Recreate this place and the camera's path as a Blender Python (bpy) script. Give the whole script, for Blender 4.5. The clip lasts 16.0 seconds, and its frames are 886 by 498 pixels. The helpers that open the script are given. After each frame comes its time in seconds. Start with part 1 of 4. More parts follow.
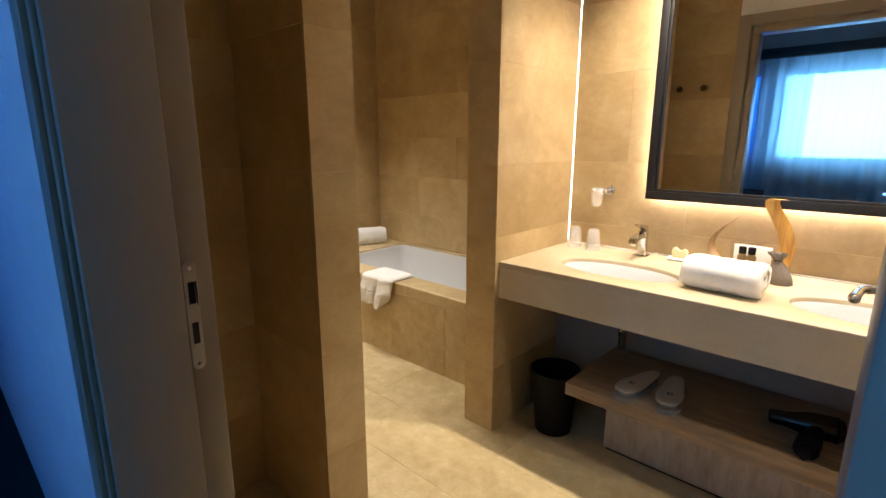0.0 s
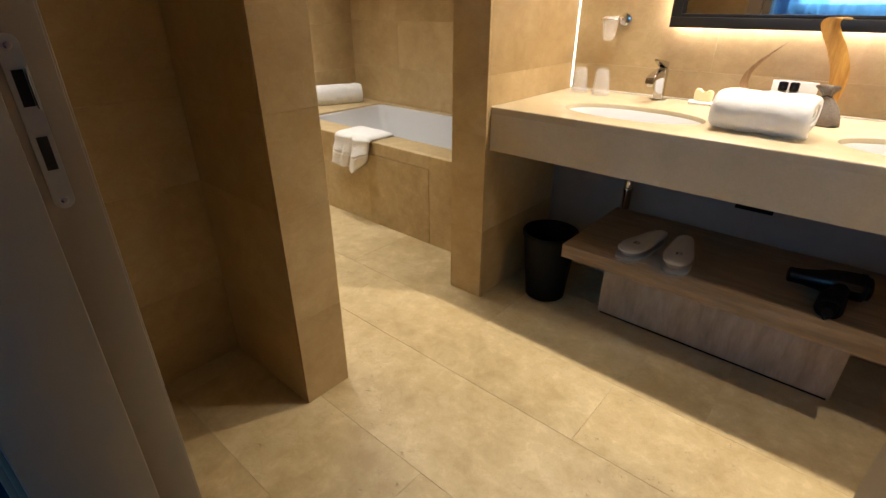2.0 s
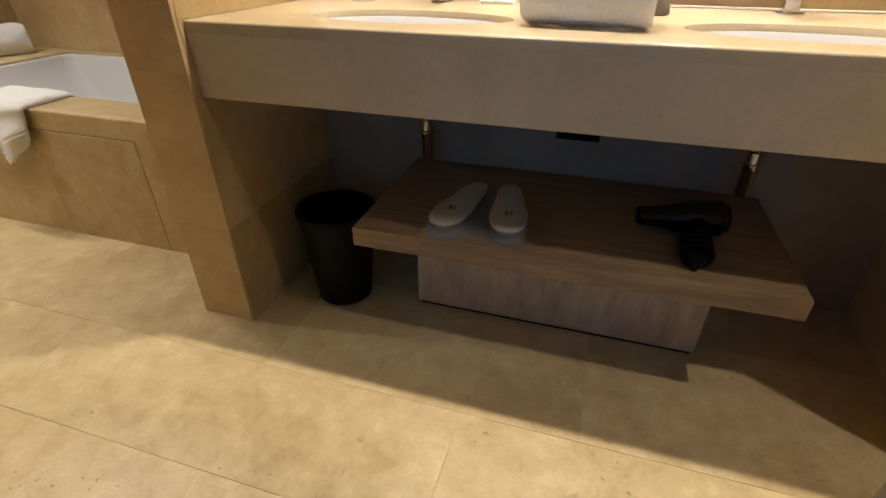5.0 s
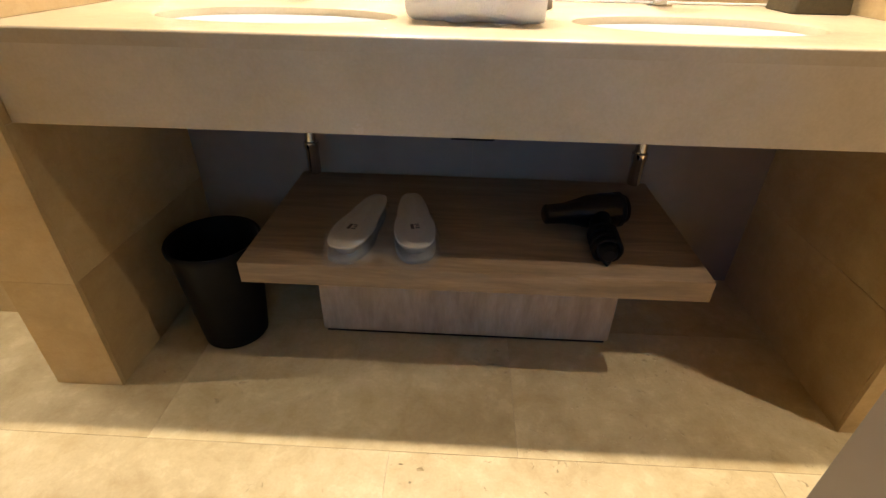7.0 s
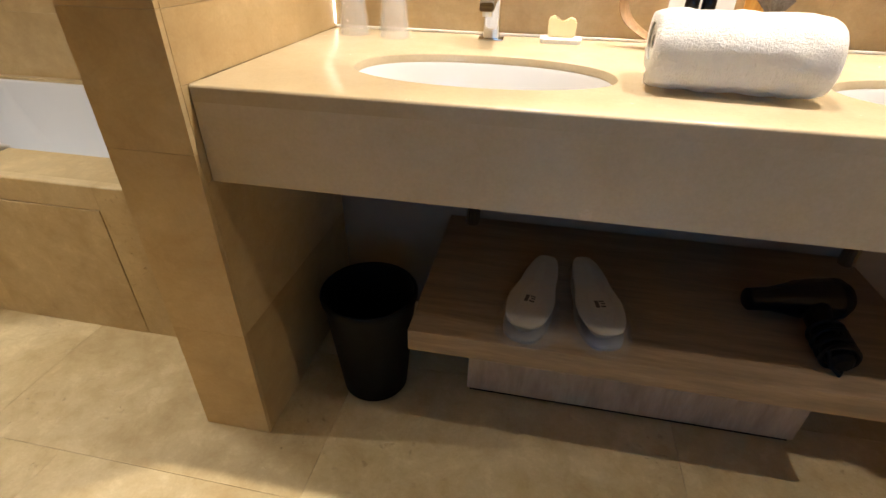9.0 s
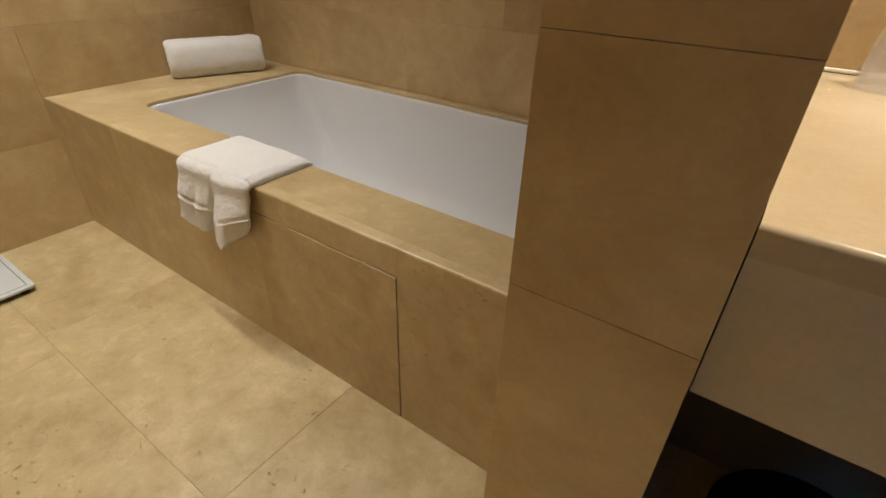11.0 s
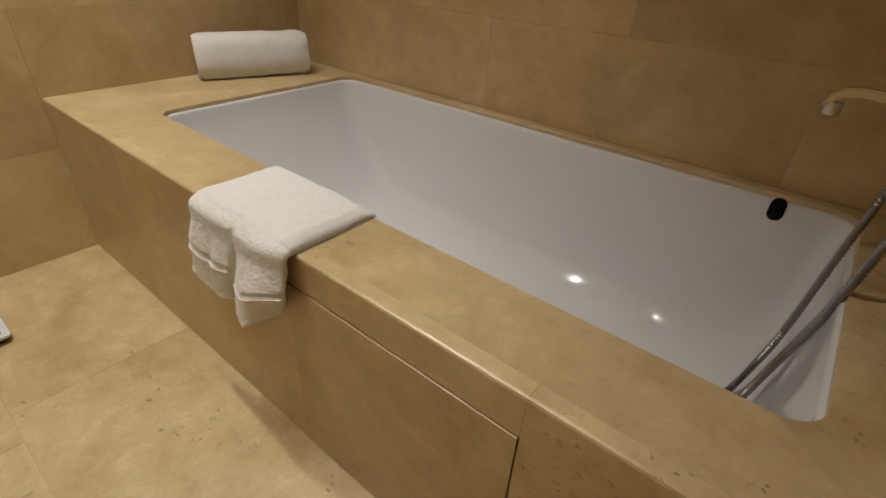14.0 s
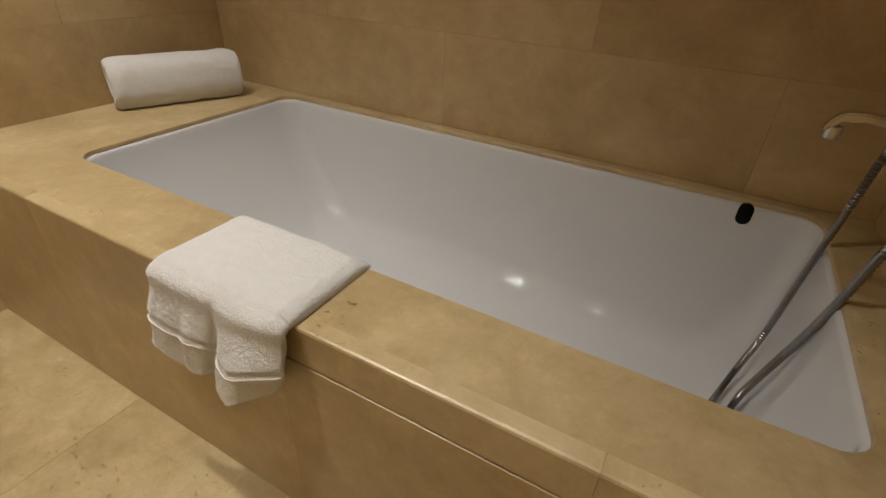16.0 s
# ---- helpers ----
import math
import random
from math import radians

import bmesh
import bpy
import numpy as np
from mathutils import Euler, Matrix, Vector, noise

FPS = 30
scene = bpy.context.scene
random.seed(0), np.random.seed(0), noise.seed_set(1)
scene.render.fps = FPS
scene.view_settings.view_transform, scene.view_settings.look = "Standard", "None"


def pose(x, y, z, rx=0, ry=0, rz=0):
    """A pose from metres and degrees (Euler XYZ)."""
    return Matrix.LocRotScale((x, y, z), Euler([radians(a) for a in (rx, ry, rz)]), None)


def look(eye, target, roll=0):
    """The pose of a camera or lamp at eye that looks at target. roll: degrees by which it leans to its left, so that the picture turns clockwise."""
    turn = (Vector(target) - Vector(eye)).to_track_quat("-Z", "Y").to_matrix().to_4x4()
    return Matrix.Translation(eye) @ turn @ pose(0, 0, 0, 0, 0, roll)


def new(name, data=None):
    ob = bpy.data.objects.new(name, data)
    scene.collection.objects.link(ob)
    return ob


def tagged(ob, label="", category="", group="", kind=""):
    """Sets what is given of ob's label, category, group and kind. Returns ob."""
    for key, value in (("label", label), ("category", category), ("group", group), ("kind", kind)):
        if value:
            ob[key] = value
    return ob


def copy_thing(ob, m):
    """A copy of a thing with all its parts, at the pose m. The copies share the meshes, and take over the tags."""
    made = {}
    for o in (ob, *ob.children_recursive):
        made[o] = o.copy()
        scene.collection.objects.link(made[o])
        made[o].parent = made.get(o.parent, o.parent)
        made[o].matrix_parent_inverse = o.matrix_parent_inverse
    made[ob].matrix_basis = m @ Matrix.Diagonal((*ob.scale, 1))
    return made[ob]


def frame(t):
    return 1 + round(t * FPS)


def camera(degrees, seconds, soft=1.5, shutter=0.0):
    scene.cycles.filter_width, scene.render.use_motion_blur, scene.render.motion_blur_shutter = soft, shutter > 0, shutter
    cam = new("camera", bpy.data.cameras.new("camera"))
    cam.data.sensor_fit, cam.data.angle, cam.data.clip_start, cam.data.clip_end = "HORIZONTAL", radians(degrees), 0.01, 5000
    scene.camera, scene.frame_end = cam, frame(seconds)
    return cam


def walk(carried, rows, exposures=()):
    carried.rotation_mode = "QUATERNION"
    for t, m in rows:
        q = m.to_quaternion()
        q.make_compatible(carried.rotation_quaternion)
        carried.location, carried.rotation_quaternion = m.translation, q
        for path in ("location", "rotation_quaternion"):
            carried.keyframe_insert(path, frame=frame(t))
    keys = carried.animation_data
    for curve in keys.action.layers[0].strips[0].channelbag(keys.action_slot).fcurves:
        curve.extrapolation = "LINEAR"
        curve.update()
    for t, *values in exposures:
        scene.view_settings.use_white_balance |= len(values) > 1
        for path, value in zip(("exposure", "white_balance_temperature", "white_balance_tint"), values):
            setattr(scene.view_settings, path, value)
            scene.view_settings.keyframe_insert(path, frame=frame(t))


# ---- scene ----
cam = camera(84.7, 16.0)
PATH = [
    (0, (1.297, -1.774, 1.416), (-0.023, -0.335, 0.985), 0.1),
    (0.5, (1.26, -1.732, 1.362), (-0.04, -0.312, 0.824), 0.2),
    (1, (1.225, -1.689, 1.322), (-0.042, -0.301, 0.635), 0.2),
    (1.5, (1.181, -1.645, 1.262), (-0.044, -0.284, 0.456), 0.3),
    (2, (1.138, -1.579, 1.228), (-0.029, -0.227, 0.329), 0.1),
    (2.5, (1.117, -1.509, 1.178), (0.039, -0.146, 0.188), 0.1),
    (3, (1.086, -1.415, 1.14), (0.104, -0.032, 0.08), 0.1),
    (3.5, (1.033, -1.274, 1.126), (0.161, 0.173, 0.056), 0.2),
    (4, (0.988, -1.174, 1.112), (0.216, 0.336, 0.05), 0.3),
    (4.5, (0.946, -1.066, 1.091), (0.282, 0.492, 0.027), 0.3),
    (5, (0.926, -0.962, 1.016), (0.431, 0.661, -0.044), 0.2),
    (5.2, (0.913, -0.925, 0.996), (0.518, 0.715, -0.079), 0.4),
    (7.3, (0.847, -0.849, 1.01), (0.783, 0.841, -0.058), 1.2),
    (7.5, (0.819, -0.854, 1.028), (0.753, 0.835, -0.041), 1.2),
    (8, (0.732, -0.827, 1.065), (0.672, 0.859, -0.009), 1.3),
    (8.5, (0.643, -0.775, 1.077), (0.541, 0.907, 0.0), 1.4),
    (9, (0.573, -0.702, 1.082), (0.266, 0.955, 0.005), 1.2),
    (9.5, (0.484, -0.618, 1.081), (-0.102, 0.956, -0.006), 1.0),
    (10, (0.336, -0.52, 1.071), (-0.435, 0.969, -0.02), 0.5),
    (10.2, (0.261, -0.486, 1.064), (-0.574, 0.974, -0.018), 0.3),
    (12.3, (-0.288, -0.171, 0.997), (-1.32, 1.16, -0.082), 3.0),
    (12.5, (-0.31, -0.151, 0.991), (-1.349, 1.178, -0.084), 3.2),
    (13, (-0.351, -0.126, 0.972), (-1.394, 1.207, -0.095), 3.4),
    (13.5, (-0.384, -0.121, 0.958), (-1.427, 1.212, -0.109), 3.3),
    (14, (-0.4, -0.112, 0.966), (-1.439, 1.222, -0.102), 3.2),
    (14.5, (-0.425, -0.105, 0.975), (-1.436, 1.252, -0.091), 3.2),
    (15, (-0.471, -0.113, 0.976), (-1.429, 1.285, -0.086), 3.3),
    (15.5, (-0.524, -0.116, 0.993), (-1.407, 1.331, -0.069), 3.3),
    (16, (-0.569, -0.108, 1.0), (-1.358, 1.389, -0.067), 3.1),
]
walk(cam, [(t, look(eye, target, roll)) for t, eye, target, roll in PATH], [(0, 0.18), (2, 0.08), (4, -0.12), (5.2, -0.12), (7.3, 0.52), (8.0, 0.26), (8.6, 0.15), (9.5, 0.0), (10.2, -0.15), (12.3, -0.36), (16, -0.52)])


# ---- world, sun, lights ----
world = bpy.data.worlds.new("world")
scene.world = world
world.use_nodes = True
wn = world.node_tree.nodes
sky = wn.new("ShaderNodeTexSky")
sky.sky_type = "NISHITA"
sky.sun_disc = False
sky.sun_elevation = radians(35)
sky.sun_rotation = radians(20)
wn["Background"].inputs["Strength"].default_value = 0.12
world.node_tree.links.new(sky.outputs["Color"], wn["Background"].inputs["Color"])

WARM = (1.0, 0.875, 0.715)


def spot(name, x, y, z, watts, degrees, blend, radius=0.025, colour=WARM):
    lamp = bpy.data.lights.new(name, "SPOT")
    lamp.energy, lamp.spot_size, lamp.spot_blend, lamp.shadow_soft_size, lamp.color = watts, radians(degrees), blend, radius, colour
    ob = new(name, lamp)
    ob.location = (x, y, z)
    return ob


CEIL = 2.62
spot("ceiling_spot", 0.54, 0.345, CEIL - 0.02, 164, 100, 1.0)
spot("ceiling_spot", 1.32, 0.345, CEIL - 0.02, 164, 100, 1.0)
# added fill with no known fixture, brightens the floor and front of the bath
spot("ceiling_spot", -1.65, -0.22, CEIL - 0.02, 118, 106, 1.0, colour=(1.0, 0.945, 0.86))
spot("ceiling_spot", -1.65, 0.235, CEIL - 0.02, 95, 94, 1.0, colour=(1.0, 0.945, 0.86)).rotation_euler = (radians(-9), radians(4), 0)
spot("ceiling_spot", -0.93, 0.235, CEIL - 0.02, 50, 88, 1.0, colour=(1.0, 0.945, 0.86)).rotation_euler = (radians(-9), radians(6), 0)
spot("ceiling_spot", 2.51, -0.48, CEIL - 0.02, 100, 125, 1.0)

# added blue fill beside the window, inside the curtain, to tint the door casing
daylight = bpy.data.lights.new("bedroom_blue_fill", "AREA")
daylight.shape, daylight.size, daylight.size_y, daylight.energy, daylight.color = "RECTANGLE", 1.6, 0.95, 12, (0.0, 0.15, 1.0)
new("bedroom_blue_fill", daylight).matrix_world = look((-0.85, -3.98, 1.72), (-0.3, -1.6, 1.4))


# ---- materials ----
def material(name):
    m = bpy.data.materials.new(name)
    m.use_nodes = True
    return m, m.node_tree.nodes, m.node_tree.links, m.node_tree.nodes["Principled BSDF"]


def place_vector(n, l, spread=0.0, scale=(1, 1, 1)):
    geo = n.new("ShaderNodeNewGeometry")
    out = geo.outputs["Position"]
    if spread:
        info = n.new("ShaderNodeObjectInfo")
        add = n.new("ShaderNodeVectorMath")
        add.operation = "MULTIPLY_ADD"
        comb = n.new("ShaderNodeCombineXYZ")
        for k in "XYZ":
            l.new(info.outputs["Random"], comb.inputs[k])
        l.new(comb.outputs[0], add.inputs[0])
        add.inputs[1].default_value = (spread, spread * 0.7, spread * 1.3)
        l.new(out, add.inputs[2])
        out = add.outputs[0]
    mp = n.new("ShaderNodeMapping")
    mp.inputs["Scale"].default_value = scale
    l.new(out, mp.inputs["Vector"])
    return mp.outputs[0]


def noise_tex(n, l, vec, scale, detail=4.0, rough=0.55, distort=0.0):
    t = n.new("ShaderNodeTexNoise")
    t.inputs["Scale"].default_value, t.inputs["Detail"].default_value = scale, detail
    t.inputs["Roughness"].default_value, t.inputs["Distortion"].default_value = rough, distort
    l.new(vec, t.inputs["Vector"])
    return t.outputs["Fac"]


def ramp(n, l, fac, stops):
    r = n.new("ShaderNodeValToRGB")
    while len(r.color_ramp.elements) < len(stops):
        r.color_ramp.elements.new(0.5)
    for e, (p, c) in zip(r.color_ramp.elements, stops):
        e.position, e.color = p, (*c, 1)
    l.new(fac, r.inputs["Fac"])
    return r.outputs["Color"]


def mix(n, l, kind, fac, a, b):
    m = n.new("ShaderNodeMix")
    m.data_type, m.blend_type = "RGBA", kind
    for sock, v in ((m.inputs[0], fac), (m.inputs[6], a), (m.inputs[7], b)):
        if hasattr(v, "is_output"):
            l.new(v, sock)
        else:
            sock.default_value = v
    return m.outputs[2]


def bump(n, l, height, strength, distance, bsdf, before=None):
    b = n.new("ShaderNodeBump")
    b.inputs["Strength"].default_value, b.inputs["Distance"].default_value = strength, distance
    l.new(height, b.inputs["Height"])
    if before is not None:
        l.new(before, b.inputs["Normal"])
    l.new(b.outputs["Normal"], bsdf.inputs["Normal"])
    return b.outputs["Normal"]


def stone(name, dark, mid, light, rough, pits, spread=9.0, mottle=0.5, veins=0.45):
    """Honed cream travertine: broad soft clouds, thin warm veins, worm-holed and filled patches."""
    m, n, l, b = material(name)
    vec = place_vector(n, l, spread)
    cloud = noise_tex(n, l, vec, 2.3, 4, 0.5, 0.9)
    col = ramp(n, l, cloud, [(0.30, dark), (0.50, mid), (0.70, light)])
    vein = noise_tex(n, l, place_vector(n, l, spread, (1.0, 1.0, 1.6)), 6.0, 7, 0.6, 1.4)
    vcol = ramp(n, l, vein, [(0.40, (1, 1, 1)), (0.485, (0.90, 0.85, 0.76)), (0.50, (0.86, 0.80, 0.70)), (0.525, (0.97, 0.95, 0.92)), (0.66, (1.05, 1.04, 1.02))])
    col = mix(n, l, "MULTIPLY", veins, col, vcol)
    grain = noise_tex(n, l, vec, 150.0, 3, 0.6)
    gcol = ramp(n, l, grain, [(0.3, (0.96, 0.955, 0.94)), (0.7, (1.03, 1.03, 1.02))])
    col = mix(n, l, "MULTIPLY", 1.0, col, gcol)
    zone = noise_tex(n, l, vec, 3.1, 3, 0.55, 0.5)
    patch = ramp(n, l, zone, [(0.47, (0, 0, 0)), (0.60, (1, 1, 1))])
    blotch = noise_tex(n, l, vec, 13.0, 6, 0.68, 0.25)
    col = mix(n, l, "MULTIPLY", mottle, col, ramp(n, l, blotch, [(0.36, (0.90, 0.865, 0.81)), (0.47, (0.985, 0.98, 0.97)), (0.55, (1.03, 1.03, 1.03)), (0.64, (1.15, 1.17, 1.20))]))
    info = n.new("ShaderNodeObjectInfo")
    tint = ramp(n, l, info.outputs["Random"], [(0.0, (0.84, 0.80, 0.735)), (0.35, (0.97, 0.96, 0.94)), (0.6, (1.02, 1.02, 1.01)), (1.0, (1.07, 1.065, 1.05))])
    col = mix(n, l, "MULTIPLY", 0.8, col, tint)
    pit_v = noise_tex(n, l, place_vector(n, l, spread, (1, 1, 1.5)), 62.0, 5, 0.72, 0.35)
    pit = n.new("ShaderNodeMath")
    pit.operation = "MULTIPLY"
    l.new(ramp(n, l, pit_v, [(0.32, (1, 1, 1)), (0.385, (0, 0, 0))]), pit.inputs[0])
    l.new(patch, pit.inputs[1])
    shade = n.new("ShaderNodeMath")
    shade.operation = "MULTIPLY"
    shade.inputs[1].default_value = min(1.0, pits)
    l.new(pit.outputs[0], shade.inputs[0])
    col = mix(n, l, "MULTIPLY", shade.outputs[0], col, (0.90, 0.855, 0.79, 1))
    l.new(col, b.inputs["Base Color"])
    rr = n.new("ShaderNodeMapRange")
    rr.inputs["To Min"].default_value, rr.inputs["To Max"].default_value = rough - 0.09 * mottle, rough + 0.14 * mottle
    l.new(blotch, rr.inputs["Value"])
    l.new(rr.outputs[0], b.inputs["Roughness"])
    inv = n.new("ShaderNodeMath")
    inv.operation = "SUBTRACT"
    inv.inputs[0].default_value = 1.0
    l.new(pit.outputs[0], inv.inputs[1])
    if pits < 0.05:
        return m
    first = bump(n, l, inv.outputs[0], pits, 0.004, b)
    first = bump(n, l, blotch, 0.18 * mottle, 0.003, b, first)
    bump(n, l, grain, 0.04, 0.002, b, first)
    return m


STONE_WALL = stone("wall_travertine", (0.41, 0.298, 0.148), (0.475, 0.352, 0.186), (0.535, 0.415, 0.235), 0.38, 0.35, mottle=0.5, veins=0.35)
STONE_FLOOR = stone("floor_travertine", (0.425, 0.33, 0.18), (0.50, 0.40, 0.228), (0.555, 0.455, 0.278), 0.33, 0.9, mottle=1.0, veins=0.3)
STONE_TOP = stone("counter_stone", (0.50, 0.42, 0.285), (0.545, 0.465, 0.33), (0.59, 0.515, 0.38), 0.26, 0.02, mottle=0.20, veins=0.14)
STONE_BATH = stone("bath_surround_stone", (0.455, 0.35, 0.195), (0.53, 0.422, 0.248), (0.585, 0.475, 0.296), 0.32, 0.9, mottle=0.95, veins=0.25)


def plain(name, colour, rough=0.5, metal=0.0, vary=0.06, scale=30.0, bumped=0.0, coat=0.0, spec=0.5):
    m, n, l, b = material(name)
    vec = place_vector(n, l)
    fac = noise_tex(n, l, vec, scale, 4)
    lo, hi = ([max(0.0, c * k) for c in colour] for k in (1 - vary, 1 + vary))
    l.new(ramp(n, l, fac, [(0.3, lo), (0.7, hi)]), b.inputs["Base Color"])
    rr = n.new("ShaderNodeMapRange")
    rr.inputs["To Min"].default_value, rr.inputs["To Max"].default_value = max(0.02, rough * 0.85), min(1, rough * 1.15)
    l.new(noise_tex(n, l, vec, scale * 0.3, 3), rr.inputs["Value"])
    l.new(rr.outputs[0], b.inputs["Roughness"])
    b.inputs["Metallic"].default_value = metal
    b.inputs["Coat Weight"].default_value = coat
    b.inputs["Specular IOR Level"].default_value = spec
    if bumped:
        bump(n, l, noise_tex(n, l, vec, scale * 4, 3), bumped, 0.003, b)
    return m


# flat grey-brown for the wall below the counter, darker than STONE_WALL
GREY_WALL = plain("lower_wall_grey", (0.22, 0.185, 0.145), 0.75, 0, 0.08, 9, 0.08)
GROUT = plain("grout", (0.42, 0.32, 0.19), 0.9)
FLOOR_GROUT = plain("floor_grout", (0.44, 0.345, 0.21), 0.9)
PLASTER = plain("painted_plaster", (0.78, 0.77, 0.74), 0.8, 0, 0.03, 12, 0.05)
WALLPAPER = plain("taupe_wallpaper", (0.28, 0.26, 0.24), 0.85, 0, 0.1, 60, 0.15)
PAINT = plain("door_lacquer", (0.31, 0.262, 0.21), 0.38, 0, 0.02, 20, 0.03)
CERAMIC = plain("white_ceramic", (0.64, 0.645, 0.66), 0.045, 0, 0.01, 5, 0, 0.3)
CHROME = plain("chrome", (0.66, 0.665, 0.68), 0.07, 1.0, 0.02, 8)
HOSE = plain("ribbed_hose_metal", (0.30, 0.29, 0.28), 0.34, 1.0, 0.1, 60)
STEEL = plain("brushed_steel", (0.62, 0.60, 0.56), 0.32, 1.0, 0.05, 60, 0.05)
BRONZE = plain("dark_bronze", (0.10, 0.07, 0.045), 0.3, 1.0, 0.1, 30)
# slipper fabric with the shade between the layers put into its colour
SOLE_SHADED = plain("shaded_slipper_fabric", (0.16, 0.155, 0.15), 0.9, 0, 0.15, 60, 0.1)
BLACK = plain("black_plastic", (0.0042, 0.0042, 0.005), 0.5, 0, 0.2, 40, 0.06, spec=0.12)
GLOSS_BLACK = plain("glossy_black_plastic", (0.003, 0.003, 0.0045), 0.24, 0, 0.2, 40, spec=0.28)
FRAME_BLACK = plain("black_lacquered_wood", (0.008, 0.007, 0.008), 0.5, 0, 0.2, 30, 0.05)
SOCKET_HOLE = plain("dark_recess", (0.02, 0.02, 0.02), 0.9)
CARPET = plain("dark_carpet", (0.016, 0.015, 0.016), 1.0, 0, 0.4, 200, 0.6)
DARK_WOOD = plain("dark_stained_wood", (0.030, 0.024, 0.020), 0.5, 0, 0.3, 14, 0.1)
LEATHERETTE = plain("olive_leatherette", (0.055, 0.042, 0.020), 0.5, 0, 0.15, 90, 0.25)
SOAP = plain("ivory_soap", (0.82, 0.70, 0.42), 0.45, 0, 0.03, 20)
WHITE_CARD = plain("white_card", (0.80, 0.79, 0.76), 0.6, 0, 0.02, 20)
POUCH = plain("grey_linen", (0.20, 0.17, 0.145), 0.95, 0, 0.25, 260, 0.6)
LABEL = plain("amber_bottle", (0.16, 0.10, 0.035), 0.3)
SOLE = plain("slipper_sole", (0.36, 0.33, 0.28), 0.9, 0, 0.06, 160, 0.4)
PRINT = plain("dark_print", (0.05, 0.04, 0.035), 0.7)
SCALE_GLASS = plain("frosted_scale_glass", (0.55, 0.60, 0.62), 0.18, 0, 0.04, 10)
SILICONE = plain("white_silicone", (0.80, 0.77, 0.70), 0.4, 0, 0.02, 20)


def terry(name, colour):
    m, n, l, b = material(name)
    vec = place_vector(n, l)
    loops = noise_tex(n, l, vec, 260, 3, 0.75)
    soft = noise_tex(n, l, vec, 60, 4, 0.6)
    l.new(ramp(n, l, soft, [(0.25, [c * 0.93 for c in colour]), (0.75, colour)]), b.inputs["Base Color"])
    b.inputs["Roughness"].default_value = 1.0
    b.inputs["Sheen Weight"].default_value = 0.35
    first = bump(n, l, soft, 0.5, 0.008, b)
    bump(n, l, loops, 0.9, 0.004, b, first)
    return m


TERRY = terry("white_terry", (0.80, 0.795, 0.785))
TERRY_BAND = plain("woven_towel_band", (0.84, 0.83, 0.82), 0.7, 0, 0.02, 200, 0.2)


def oak(name, a, b_, c, along, fine=11):
    m, n, l, b = material(name)
    s = [fine] * 3
    s[along] = 1.0
    fac = noise_tex(n, l, place_vector(n, l, 0, s), 4.0, 7, 0.6, 0.5)
    streak = noise_tex(n, l, place_vector(n, l, 0, [k * 4 for k in s]), 5.0, 5, 0.7)
    col = ramp(n, l, fac, [(0.3, a), (0.52, b_), (0.7, c)])
    col = mix(n, l, "MULTIPLY", 0.6, col, ramp(n, l, streak, [(0.35, (0.8, 0.77, 0.74)), (0.6, (1.03, 1.03, 1.03))]))
    l.new(col, b.inputs["Base Color"])
    b.inputs["Roughness"].default_value = 0.5
    bump(n, l, streak, 0.12, 0.002, b)
    return m


OAK_SHELF = oak("shelf_oak", (0.16, 0.105, 0.055), (0.235, 0.155, 0.085), (0.30, 0.205, 0.12), 0, 9)
OAK_BASE = oak("base_oak", (0.30, 0.22, 0.14), (0.42, 0.315, 0.21), (0.48, 0.37, 0.26), 2, 5)
LEAF = oak("dried_leaf", (0.42, 0.20, 0.04), (0.62, 0.33, 0.07), (0.74, 0.45, 0.13), 2)
LEAF_BROWN = oak("brown_dried_leaf", (0.18, 0.105, 0.045), (0.29, 0.17, 0.075), (0.38, 0.27, 0.15), 2)

MIRROR = bpy.data.materials.new("mirror_silver")
MIRROR.use_nodes = True
MIRROR.node_tree.nodes["Principled BSDF"].inputs["Metallic"].default_value = 1.0
MIRROR.node_tree.nodes["Principled BSDF"].inputs["Roughness"].default_value = 0.01
MIRROR.node_tree.nodes["Principled BSDF"].inputs["Base Color"].default_value = (0.9, 0.91, 0.9, 1)


def clear(name, colour, rough, alpha_like=0.0):
    m, n, l, b = material(name)
    b.inputs["Base Color"].default_value = (*colour, 1)
    b.inputs["Transmission Weight"].default_value = 0.45
    b.inputs["Subsurface Weight"].default_value = 0.0
    b.inputs["Roughness"].default_value = rough
    b.inputs["IOR"].default_value = 1.3
    if alpha_like:
        t = n.new("ShaderNodeBsdfTransparent")
        mx = n.new("ShaderNodeMixShader")
        mx.inputs[0].default_value = alpha_like
        l.new(b.outputs[0], mx.inputs[1])
        l.new(t.outputs[0], mx.inputs[2])
        l.new(mx.outputs[0], n["Material Output"].inputs[0])
    return m


GLASS = clear("tumbler_glass", (0.97, 0.97, 0.97), 0.08, 0.74)
FILM = clear("clear_plastic_film", (1, 1, 1), 0.06, 0.88)


def glowing(name, colour, strength):
    m, n, l, b = material(name)
    e = n.new("ShaderNodeEmission")
    e.inputs[0].default_value, e.inputs[1].default_value = (*colour, 1), strength
    l.new(e.outputs[0], n["Material Output"].inputs[0])
    return m


LED_CORNER = glowing("led_strip", (1.0, 0.91, 0.80), 7.0)
LED_MIRROR = glowing("mirror_led", (1.0, 0.87, 0.82), 24.0)
DAY = glowing("overcast_daylight", (0.17, 0.52, 1.0), 9.0)

